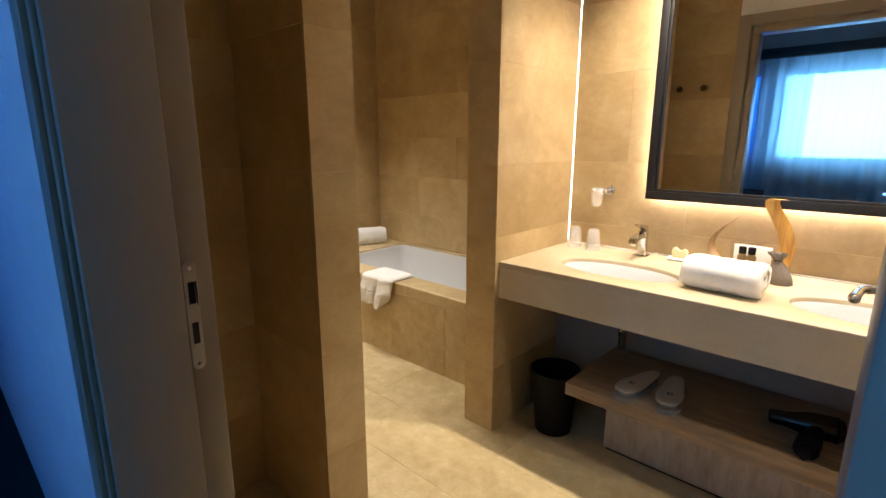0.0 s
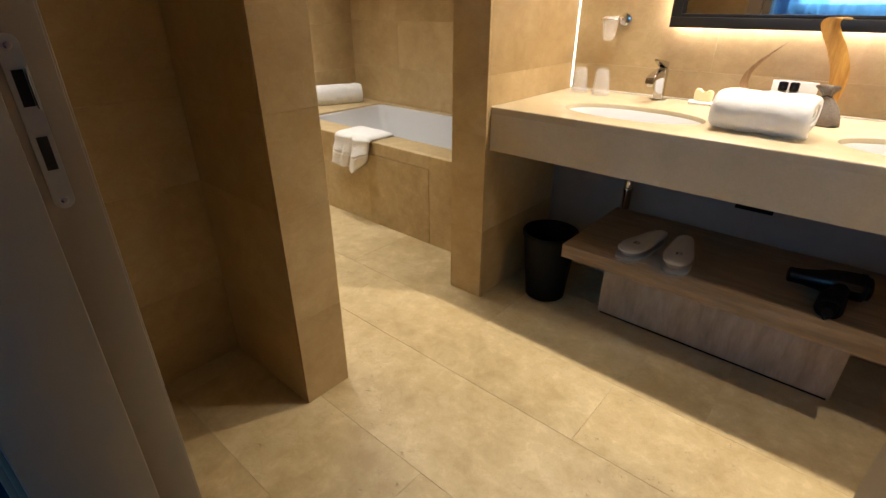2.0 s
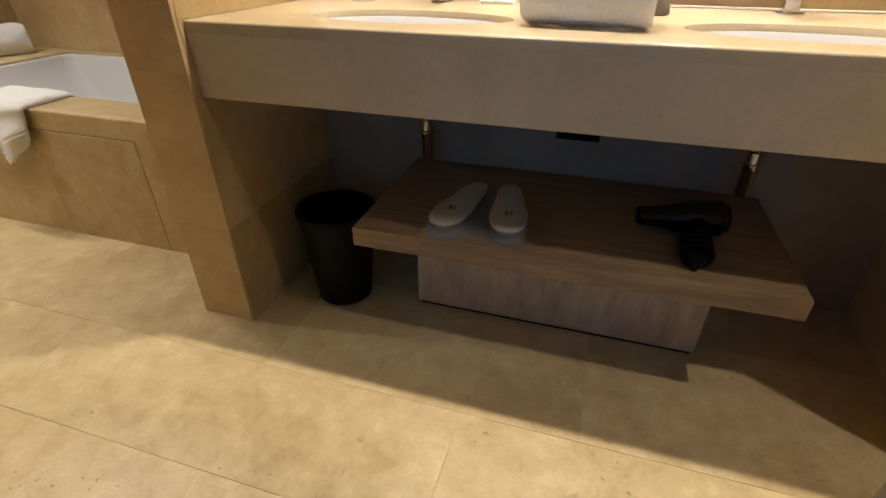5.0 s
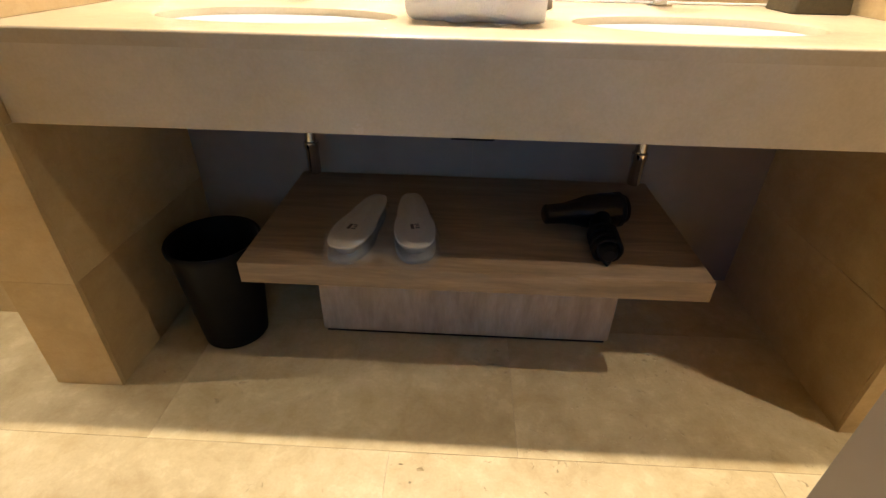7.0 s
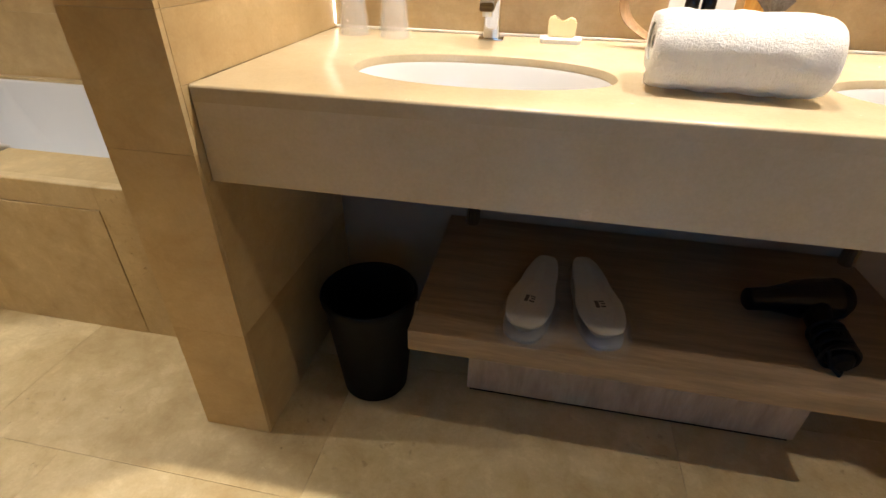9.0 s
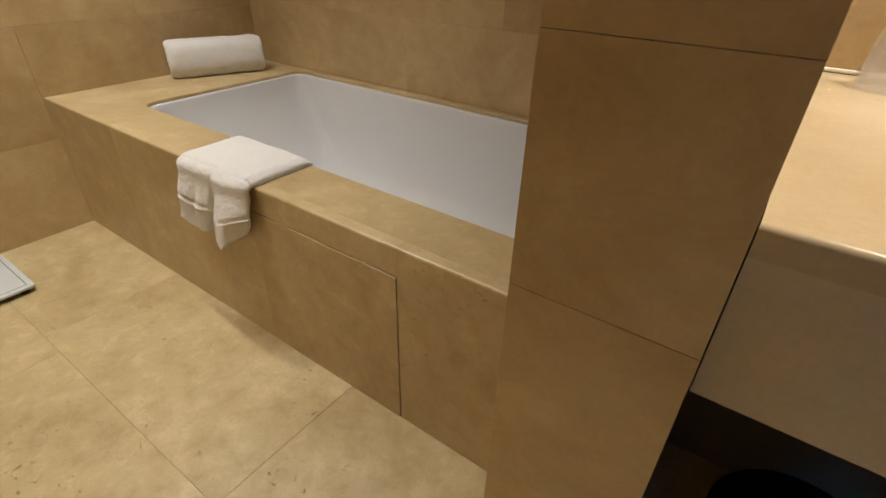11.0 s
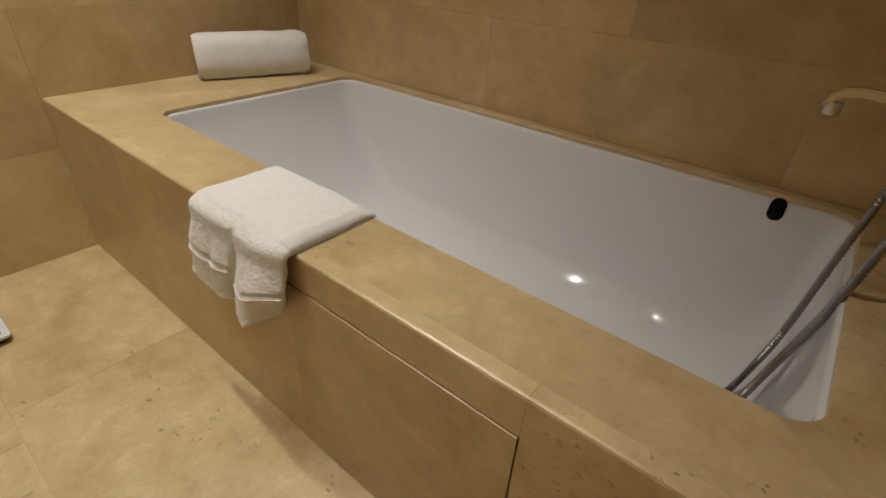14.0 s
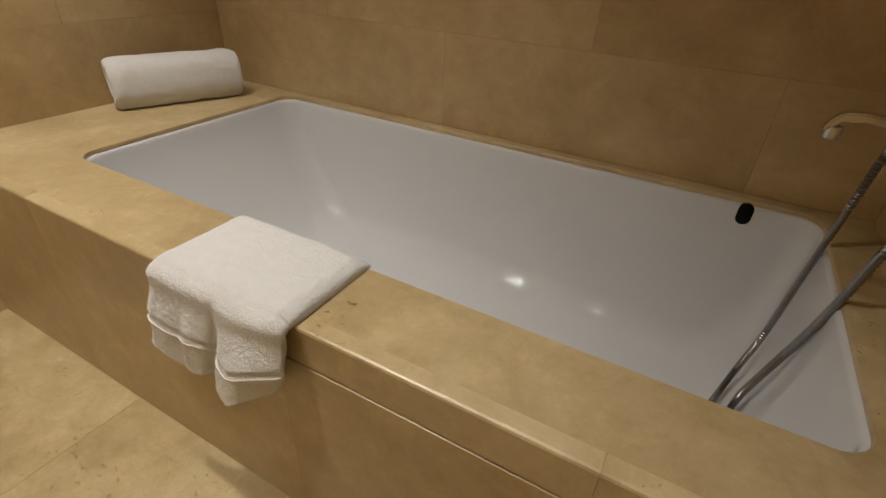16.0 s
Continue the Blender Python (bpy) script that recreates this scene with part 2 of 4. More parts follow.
SHEER, sn, sl, sb = material("sheer_curtain")
tr = sn.new("ShaderNodeBsdfTranslucent")
tr.inputs[0].default_value = (0.75, 0.80, 0.85, 1)
tp = sn.new("ShaderNodeBsdfTransparent")
m1, m2 = sn.new("ShaderNodeMixShader"), sn.new("ShaderNodeMixShader")
m1.inputs[0].default_value, m2.inputs[0].default_value = 0.6, 0.42
sb.inputs["Base Color"].default_value = (0.55, 0.58, 0.62, 1)
sb.inputs["Roughness"].default_value = 0.9
sl.new(sb.outputs[0], m1.inputs[1])
sl.new(tr.outputs[0], m1.inputs[2])
sl.new(m1.outputs[0], m2.inputs[1])
sl.new(tp.outputs[0], m2.inputs[2])
sl.new(m2.outputs[0], sn["Material Output"].inputs[0])


# ---- mesh helpers ----
def box(bm, x0, x1, y0, y1, z0, z1, bevel=0.0, seg=2):
    vs = [bm.verts.new(p) for p in ((x0, y0, z0), (x1, y0, z0), (x1, y1, z0), (x0, y1, z0), (x0, y0, z1), (x1, y0, z1), (x1, y1, z1), (x0, y1, z1))]
    fs = [bm.faces.new([vs[i] for i in q]) for q in ((3, 2, 1, 0), (4, 5, 6, 7), (0, 1, 5, 4), (1, 2, 6, 5), (2, 3, 7, 6), (3, 0, 4, 7))]
    if bevel:
        es = list({e for f in fs for e in f.edges})
        bmesh.ops.bevel(bm, geom=es, offset=bevel, segments=seg, affect="EDGES", profile=0.5)
    return bm


def loft(bm, rings, cap_first=False, cap_last=False, closed=True):
    rows = [[bm.verts.new(p) for p in r] for r in rings]
    k = len(rows[0])
    for a, b in zip(rows, rows[1:]):
        for i in range(k if closed else k - 1):
            j = (i + 1) % k
            bm.faces.new((a[i], a[j], b[j], b[i]))
    if cap_first:
        bm.faces.new(rows[0][::-1])
    if cap_last:
        bm.faces.new(rows[-1])
    return bm


def circle(c, r, axis="z", k=32, ry=None):
    ry = r if ry is None else ry
    out = []
    for i in range(k):
        a = 2 * math.pi * i / k
        u, v = r * math.cos(a), ry * math.sin(a)
        out.append({"z": (c[0] + u, c[1] + v, c[2]), "x": (c[0], c[1] + u, c[2] + v), "y": (c[0] + u, c[1], c[2] - v)}[axis])
    return out


def turned(bm, c, profile, k=32, cap=(True, True), axis="z"):
    """A turned body: profile of (radius, height) along the axis from c."""
    n = "xyz".index(axis)
    rings = []
    for r, h in profile:
        p = list(c)
        p[n] += h
        rings.append(circle(p, r, axis, k))
    return loft(bm, rings, *cap)


def tube(bm, pts, radius, k=10, wave=0.0, caps=True):
    """A pipe along points; radius is a number or one per point."""
    pts = [Vector(p) for p in pts]
    rings, up = [], Vector((0.3, 0.2, 0.93)).normalized()
    for i, p in enumerate(pts):
        d = (pts[min(i + 1, len(pts) - 1)] - pts[max(i - 1, 0)]).normalized()
        s = d.cross(up)
        s = s.normalized() if s.length > 1e-4 else d.orthogonal().normalized()
        up = s.cross(d).normalized()
        r = radius[i] if isinstance(radius, (list, tuple)) else radius
        r *= 1 + wave * (1 if i % 2 else -1)
        rings.append([p + r * (math.cos(a) * s + math.sin(a) * up) for a in (2 * math.pi * q / k for q in range(k))])
    return loft(bm, rings, caps, caps)


def spline(ctrl, count):
    """Points on a Catmull-Rom curve."""
    c = [Vector(p) for p in ctrl]
    c = [2 * c[0] - c[1]] + c + [2 * c[-1] - c[-2]]
    out = []
    spans = len(c) - 3
    for i in range(count):
        t = i / (count - 1) * spans
        k = min(int(t), spans - 1)
        u = t - k
        p0, p1, p2, p3 = c[k : k + 4]
        out.append(0.5 * (2 * p1 + (p2 - p0) * u + (2 * p0 - 5 * p1 + 4 * p2 - p3) * u * u + (3 * p1 - p0 - 3 * p2 + p3) * u**3))
    return out


def rounded_rect(x0, x1, y0, y1, r, z, k=8):
    out = []
    for cx, cy, a0 in ((x1 - r, y1 - r, 0), (x0 + r, y1 - r, 90), (x0 + r, y0 + r, 180), (x1 - r, y0 + r, 270)):
        for i in range(k + 1):
            a = radians(a0 + 90 * i / k)
            out.append((cx + r * math.cos(a), cy + r * math.sin(a), z))
    return out


def mesh_of(name, bm, mat, smooth=40):
    bmesh.ops.recalc_face_normals(bm, faces=bm.faces)
    me = bpy.data.meshes.new(name)
    bm.to_mesh(me)
    bm.free()
    me.materials.append(mat)
    if smooth:
        me.shade_smooth()
        me.set_sharp_from_angle(angle=radians(smooth))
    return me


def part(name, bm, mat, parent, label="", smooth=40):
    ob = new(name, mesh_of(name, bm, mat, smooth))
    ob.parent = parent
    if parent.type == "EMPTY":
        ob.matrix_parent_inverse = Matrix.Translation(-parent.location)
    return tagged(ob, label)


def thing(name, x, y, z, label, category, group="", kind=""):
    ob = new(name)
    ob.empty_display_size = 0.05
    ob.location = (x, y, z)
    return tagged(ob, label, category, group, kind)


def solid(name, bm, mat, label="", category="", kind="", smooth=40, group=""):
    return tagged(new(name, mesh_of(name, bm, mat, smooth)), label, category, group, kind)


def B():
    return bmesh.new()


# ---- plan ----
XL, YB = -2.245, 1.205            # bath alcove: end wall, back wall
PX0, PX1 = -0.176, 0.0            # partition between bath and vanity
WX = 1.82                         # wall at the vanity's other end
WY, LY = 0.685, 0.605              # mirror wall above and below the counter
P1X, P1A, P1B = -0.03, -0.93, -0.757   # wall stub by the door
RX = -0.50                        # recess by the door
DY0, DY1 = -1.605, -1.42          # door wall
JL, JR, HEAD = 0.353, 1.352, 2.27  # door opening
TOP, APRON, FY = 0.87, 0.696, 0.028
DECK, BY = 0.515, 0.266
SY, FX = -0.03, 3.10                # partition past the vanity, far wall
T = 0.012                         # thickness of the stone facing
COURSES = [0.0, 0.33, 0.755, 0.985, 1.315, 1.755, 2.09, 2.40, CEIL]


# ---- structure ----
def wall(name, *boxes, mat=GROUT, label="", smooth=0):
    bm = B()
    for b in boxes:
        box(bm, *b)
    return solid(name, bm, mat, label, "wall", "structure", smooth)


wall_bath_back = wall("wall_bath_back", (XL - 0.1, PX0, YB + T, YB + 0.12, 0, CEIL), label="cream travertine wall behind the bathtub")
wall_bath_end = wall("wall_bath_end", (XL - 0.12, XL - T, P1A, YB + T - 0.003, 0, CEIL), label="cream travertine wall at the bath's end")
partition = wall("wall_partition", (PX0 + T, PX1 - T, T, YB + 0.12, 0, CEIL), label="cream travertine partition between bath and vanity")
wall_mirror = wall("wall_mirror", (PX1 - T, WX + T, WY + T, WY + 0.12, APRON, CEIL), (PX1 - T, WX + T, LY + T, WY + 0.12, 0, APRON - 0.002), label="cream travertine wall behind the vanity")
wall_side = wall("wall_side", (WX + T, WX + 0.176 - T, SY + T, WY + 0.12, 0, CEIL), label="cream travertine partition at the vanity's other end")
wall_far = wall("wall_far", (FX + T, FX + 0.12, DY1 - T, WY + 0.12, 0, CEIL), (WX + 0.176, FX + 0.12, WY, WY + 0.12, 0, CEIL), label="cream travertine wall closing the room")
wall_stub = wall("wall_stub", (XL - T, P1X - T, P1A + T, P1B - T, 0, CEIL), label="cream travertine wall stub beside the door")
wall_recess = wall("wall_recess", (RX - 0.1, RX - T, DY1 - T, P1A + T - 0.002, 0, CEIL), label="cream travertine wall of the recess by the door")
wall_door = wall("wall_door", (RX - 0.1, JL - 0.03, DY0, DY1 - T, 0, CEIL), (JR + 0.03, FX + 0.12, DY0, DY1 - T, 0, CEIL), (JL - 0.03, JR + 0.03, DY0, DY1 - T, HEAD + 0.03, CEIL),
                 mat=PLASTER, label="white plaster door wall, stone on the bathroom side")
bm = B()
box(bm, XL - 0.15, FX + 0.15, DY1 - 0.05, YB + 0.15, -0.10, -0.0024)
floor = solid("floor", bm, FLOOR_GROUT, "cream travertine slab floor", "floor", "structure", 0)
bm = B()
box(bm, XL - 0.15, FX + 0.15, DY0 + 0.125, YB + 0.15, CEIL, CEIL + 0.1)
solid("ceiling", bm, PLASTER, "white plaster ceiling", "ceiling", "structure", 0)


# ---- door ----
def door_frame():
    d = thing("door_frame", JL, DY1, 0, "taupe lacquered door frame with a stop and a steel strike plate", "door frame", kind="structure")
    for name, s, x in (("jamb", 1, JL), ("jamb", -1, JR)):
        bm = B()
        a, b = sorted((x - s * 0.03, x))
        box(bm, a, b, DY1 - 0.056, DY1 + 0.012, 0, HEAD, 0.002)
        a, b = sorted((x - s * 0.03, x + s * (0.046 if s == 1 else 0.053)))
        box(bm, a, b, DY0 - 0.012, DY1 - 0.056, 0, HEAD - 0.046, 0.003)
        jamb = part(name, bm, PAINT, d)
        bm = B()
        a, b = sorted((x - s * 0.085, x - s * 0.004))
        box(bm, a, b, DY1, DY1 + 0.016, 0, HEAD + 0.08, 0.003)
        part("architrave", bm, PAINT, jamb)
        bm = B()
        a, b = sorted((x - s * 0.05, x + s * 0.030))
        box(bm, a, b, DY0 - 0.020, DY0 - 0.012, 0, HEAD + 0.05, 0.002)
        box(bm, *sorted((x - s * 0.05, x + s * 0.012)), DY0 - 0.030, DY0 - 0.020, 0, HEAD + 0.05, 0.002)
        part("architrave", bm, PAINT, jamb)
        if s == 1:
            bm = B()
            ring = lambda h: [(x + h, DY1 - 0.028 + u, 1.09 + w) for u, w, _ in rounded_rect(-0.012, 0.012, -0.108, 0.108, 0.0118, 0, 6)]
            loft(bm, [ring(0.0003), ring(0.002), ring(0.0024)], False, True)
            plate = part("strike_plate", bm, STEEL, jamb, "brushed steel strike plate")
            for z0, z1 in ((1.115, 1.158), (1.035, 1.078)):
                bm = B()
                box(bm, x + 0.0026, x + 0.0030, DY1 - 0.034, DY1 - 0.022, z0, z1)
                part("latch_hole", bm, SOCKET_HOLE, plate, "dark latch opening", 0)
            bm = B()
            box(bm, x + 0.0026, x + 0.010, DY1 - 0.0215, DY1 - 0.0195, 1.112, 1.160, 0.0008)
            part("lip", bm, CHROME, plate)
            for z in (1.185, 0.993):
                bm = B()
                turned(bm, (x + 0.0024, DY1 - 0.028, z), [(0.0042, 0), (0.0042, 0.0008), (0.002, 0.0016)], 14, axis="x")
                part("screw", bm, CHROME, plate)
    bm = B()
    box(bm, JL - 0.03, JR + 0.03, DY1 - 0.056, DY1 + 0.012, HEAD, HEAD + 0.03, 0.002)
    box(bm, JL - 0.03, JR + 0.03, DY0 - 0.012, DY1 - 0.056, HEAD - 0.046, HEAD + 0.03, 0.002)
    box(bm, JL - 0.004, JR + 0.004, DY1, DY1 + 0.016, HEAD, HEAD + 0.08, 0.003)
    part("head", bm, PAINT, d)


door_frame()


def door_leaf():
    d = thing("door", JR, DY1, 0, "taupe lacquered flush door standing open into the bathroom", "door", kind="structure")
    bm = B()
    box(bm, JR - 0.008, JR + 0.032, DY1 - 0.01, DY1 + 0.978, 0.006, HEAD - 0.006, 0.002)
    bmesh.ops.rotate(bm, verts=bm.verts, cent=(JR, DY1, 0), matrix=Matrix.Rotation(radians(-0.9), 3, "Z"))
    leaf = part("leaf", bm, PAINT, d)
    for z in (0.25, 1.05, 1.85):
        bm = B()
        turned(bm, (JR + 0.03, DY1 - 0.022, z - 0.05), [(0.006, 0), (0.006, 0.1)], 12)
        part("hinge", bm, CHROME, leaf)
    hx, hy, hz = JR + 0.006, DY1 + 0.912, 1.128
    bm = B()
    turned(bm, (hx - 0.009, hy, hz), [(0.020, 0), (0.025, 0.002), (0.026, 0.009)], 28, axis="x")
    rose = part("handle_rosette", bm, CHROME, leaf, "round chrome rosette")
    bm = B()
    tube(bm, spline([(hx - 0.008, hy, hz), (hx - 0.045, hy, hz), (hx - 0.068, hy - 0.008, hz), (hx - 0.076, hy - 0.035, hz + 0.001), (hx - 0.079, hy - 0.08, hz + 0.003), (hx - 0.082, hy - 0.128, hz + 0.004)], 40), [0.0085] * 14 + [0.009] * 12 + [0.0098] * 8 + [0.0104, 0.0106, 0.0102, 0.0090, 0.0062, 0.0020], 20)
    part("handle_lever", bm, CHROME, rose, "curved chrome lever handle")


door_leaf()


# ---- bedroom seen in the mirror and through the door ----
BR0, BR1, BRY, BRH = -2.6, 4.2, -4.25, 2.80
bm = B()
box(bm, BR0 - 0.15, BR1 + 0.15, BRY - 0.2, DY1 - 0.052, -0.10, -0.004)
solid("floor_bedroom", bm, CARPET, "dark carpet floor of the bedroom", "floor", "structure", 0)
bm = B()
box(bm, BR0 - 0.15, BR1 + 0.15, BRY - 0.2, DY0 - 0.002, BRH, BRH + 0.1)
solid("ceiling_bedroom", bm, PLASTER, "white plaster bedroom ceiling", "ceiling", "structure", 0)
WX0, WX1, WZ0, WZ1 = 0.12, 1.66, 1.19, 2.25
wall("wall_window", (BR0, WX0, BRY - 0.15, BRY, 0, BRH), (WX1, BR1, BRY - 0.15, BRY, 0, BRH), (WX0, WX1, BRY - 0.15, BRY, 0, WZ0), (WX0, WX1, BRY - 0.15, BRY, WZ1, BRH),
     mat=WALLPAPER, label="plaster bedroom wall with a wide window")
wall("wall_bedroom_west", (BR0 - 0.12, BR0, BRY - 0.15, DY0, 0, BRH), mat=WALLPAPER, label="plaster bedroom wall")
wall("wall_bedroom_east", (BR1, BR1 + 0.12, BRY - 0.15, DY0, 0, BRH), mat=WALLPAPER, label="plaster bedroom wall")
wall("wall_bedroom_door", (BR0, RX - 0.1, DY0, DY0 + 0.12, 0, BRH), (FX + 0.12, BR1, DY0, DY0 + 0.12, 0, BRH), (RX - 0.1, FX + 0.12, DY0, DY0 + 0.12, CEIL + 0.003, BRH),
     mat=PLASTER, label="plaster bedroom wall beside the bathroom door")
bm = B()
box(bm, BR0, BR1, BRY + 0.26, BRY + 0.34, 2.36, 2.47, 0.004)
solid("trim_pelmet", bm, DARK_WOOD, "dark wooden pelmet above the curtain", "trim", "structure")
bm = B()
box(bm, BR0, BR1, -3.05, -2.80, 2.62, BRH, 0.004)
solid("trim_beam", bm, DARK_WOOD, "dark ceiling beam in the bedroom", "trim", "structure")


def window():
    w = thing("window_1", (WX0 + WX1) / 2, BRY - 0.08, WZ0, "wide bedroom window with bright daylight behind", "window", kind="structure")
    bm = B()
    for a in ((WX0, WX1, WZ0, WZ0 + 0.05), (WX0, WX1, WZ1 - 0.05, WZ1), (WX0, WX0 + 0.05, WZ0 + 0.05, WZ1 - 0.05), (WX1 - 0.05, WX1, WZ0 + 0.05, WZ1 - 0.05)):
        box(bm, a[0], a[1], BRY - 0.11, BRY - 0.05, a[2], a[3], 0.003)
    part("window_frame", bm, PAINT, w)
    bm = B()
    box(bm, WX0 - 0.05, WX1 + 0.05, BRY + 0.001, BRY + 0.06, WZ0 - 0.03, WZ0 - 0.002, 0.004)
    part("window_sill", bm, PAINT, w)


window()
bm = B()
box(bm, WX0 - 2.5, WX1 + 2.5, BRY - 1.2, BRY - 1.15, -0.5, 4.5)
solid("backdrop", bm, DAY, "bright overcast daylight outside the window", "sky", "structure", 0)


def curtain():
    c = thing("curtain", 1.6, BRY + 0.16, 0, "floor-length sheer curtain hanging in soft folds", "curtain")
    k, x0, x1 = 640, -2.3, 3.4
    bm = B()
    rows = []
    for z in (0.03, 0.5, 1.0, 1.5, 2.0, 2.44):
        row = []
        for i in range(k):
            x = x0 + (x1 - x0) * i / (k - 1)
            dense = 0.045 if x < 0.42 else 0.020
            y = BRY + 0.17 + dense * math.sin(x * 38 + 2 * noise.noise(Vector((x * 3, z * 0.3, 0)))) + 0.012 * noise.noise(Vector((x * 9, z * 0.6, 4)))
            row.append((x, y, z))
        rows.append(row)
    loft(bm, rows, closed=False)
    sheet = part("fabric", bm, SHEER, c)
    bm = B()
    rows = []
    for z in (0.03, 0.8, 1.6, 2.44):
        rows.append([(-2.2 + 2.66 * i / 260, BRY + 0.105 + 0.03 * math.sin(i * 0.55 + 1.5 * noise.noise(Vector((i * 0.05, z * 0.4, 2)))), z) for i in range(261)])
    loft(bm, rows, closed=False)
    part("gathered_panel", bm, SHEER, c, "second gathered layer of sheer fabric")
    bm = B()
    tube(bm, [(x0 - 0.05, BRY + 0.17, 2.46), (x1 + 0.05, BRY + 0.17, 2.46)], 0.012, 10)
    part("curtain_rail", bm, DARK_WOOD, c)


curtain()


def bench_chair():
    c = thing("chair", 0.05, -3.3, 0, "dark upholstered chair with a low square back", "chair")
    bm = B()
    box(bm, -0.20, 0.30, -3.10, -2.62, 0.36, 0.46, 0.03, 3)
    part("seat", bm, DARK_WOOD, c)
    bm = B()
    box(bm, -0.20, 0.30, -3.16, -3.10, 0.40, 0.92, 0.02, 3)
    part("backrest", bm, DARK_WOOD, c)
    for x in (-0.17, 0.27):
        for y in (-3.12, -2.66):
            bm = B()
            turned(bm, (x, y, -0.004), [(0.014, 0), (0.02, 0.37)], 12)
            part("leg", bm, DARK_WOOD, c)


bench_chair()


# ---- vanity ----
def plate(bm, x0, x1, y0, y1, z0, z1, hole, lip=0.006):
    """A slab cell with one hole; hole is a closed ring of (x, y), counter-clockwise."""
    cx, cy = sum(p[0] for p in hole) / len(hole), sum(p[1] for p in hole) / len(hole)
    ring = []
    for hx, hy in hole:
        dx, dy = hx - cx, hy - cy
        k = min(((x1 if dx > 0 else x0) - cx) / dx if abs(dx) > 1e-9 else 9e9, ((y1 if dy > 0 else y0) - cy) / dy if abs(dy) > 1e-9 else 9e9)
        ring.append([cx + k * dx, cy + k * dy])
    for c in ((x0, y0), (x1, y0), (x1, y1), (x0, y1)):
        i = min(range(len(ring)), key=lambda q: (ring[q][0] - c[0]) ** 2 + (ring[q][1] - c[1]) ** 2)
        ring[i] = list(c)

    def inner(grow, z):
        return [(cx + (hx - cx) * (1 + grow / math.hypot(hx - cx, hy - cy)), cy + (hy - cy) * (1 + grow / math.hypot(hx - cx, hy - cy)), z) for hx, hy in hole]

    outer = [(a, b, z1) for a, b in ring]
    low = [(a, b, z0) for a, b in ring]
    loft(bm, [low, outer, inner(lip, z1), inner(lip * 0.3, z1 - lip * 0.3), inner(0, z1 - lip), inner(0, z0), low])


def ellipse(cx, cy, rx, ry, k=72, power=2.0):
    out = []
    for i in range(k):
        a = 2 * math.pi * i / k
        c, s = math.cos(a), math.sin(a)
        out.append((cx + rx * math.copysign(abs(c) ** (2 / power), c), cy + ry * math.copysign(abs(s) ** (2 / power), s)))
    return out


BASINS = (0.46, 1.345)
BCY, BRX, BRY_ = 0.285, 0.252, 0.138


def vanity():
    v = thing("vanity_counter", WX / 2, 0.33, 0.7, "cream stone double vanity counter with a deep apron", "vanity counter")
    bm = B()
    mid = sum(BASINS) / 2
    plate(bm, PX1 + 0.002, mid, FY + 0.016, WY - 0.002, TOP - 0.020, TOP, ellipse(BASINS[0], BCY, BRX, BRY_, 72, 2.2), 0.015)
    plate(bm, mid, WX - 0.002, FY + 0.016, WY - 0.002, TOP - 0.020, TOP, ellipse(BASINS[1], BCY, BRX, BRY_, 72, 2.2), 0.015)
    nose = [(FY + 0.016, TOP - 0.028)] + [(FY + 0.006 - 0.006 * math.sin(a), TOP - 0.006 + 0.006 * math.cos(a)) for a in (radians(q) for q in (0, 15, 30, 45, 60, 75, 90))][::-1]
    nose = [(FY + 0.016, TOP - 0.028), (FY, TOP - 0.028)] + nose[1:] + [(FY + 0.016, TOP)]
    loft(bm, [[(x, y, z) for y, z in nose] for x in (PX1 + 0.002, WX - 0.002)], True, True)
    part("worktop", bm, STONE_TOP, v)
    bm = B()
    box(bm, PX1 + 0.002, WX - 0.002, FY, FY + 0.03, APRON, TOP - 0.02802)
    part("apron", bm, STONE_TOP, v)
    bm = B()
    box(bm, PX1 + 0.002, WX - 0.002, FY + 0.031, LY - 0.002, APRON + 0.001, APRON + 0.008)
    part("underside_panel", bm, STONE_TOP, v, smooth=0)
    bm = B()
    box(bm, PX1 + 0.003, WX - 0.003, WY - 0.012, WY - 0.0025, TOP + 0.0005, TOP + 0.007, 0.003)
    part("sealant", bm, SILICONE, v, "white sealant line along the wall")


vanity()


def basin(x):
    b = thing("washbasin", x, BCY, 0.74, "oval white ceramic undermount washbasin set in the stone counter", "washbasin", "two washbasins of the vanity")
    bm = B()
    rings = []
    for grow, z in ((0.012, TOP - 0.0205), (0.0, TOP - 0.0205), (-0.004, TOP - 0.026), (-0.010, TOP - 0.075), (-0.022, TOP - 0.112), (-0.050, TOP - 0.140), (-0.09, TOP - 0.152), (-0.118, TOP - 0.155)):
        rings.append([(p[0], p[1], z) for p in ellipse(x, BCY, BRX + grow, BRY_ + grow, 72, 2.2)])
    loft(bm, rings, False, True)
    outer = [[(p[0], p[1], z) for p in ellipse(x, BCY, BRX + g, BRY_ + g, 72, 2.2)] for g, z in ((0.012, TOP - 0.0205), (0.008, TOP - 0.08), (-0.015, TOP - 0.13), (-0.07, TOP - 0.163))]
    loft(bm, outer, False, True)
    bowl = part("bowl", bm, CERAMIC, b)
    bm = B()
    turned(bm, (x, BCY, TOP - 0.1548), [(0.031, 0), (0.031, 0.002), (0.024, 0.004), (0.008, 0.003)], 28)
    part("drain", bm, CHROME, bowl, "chrome drain")


for bx in BASINS:
    basin(bx)


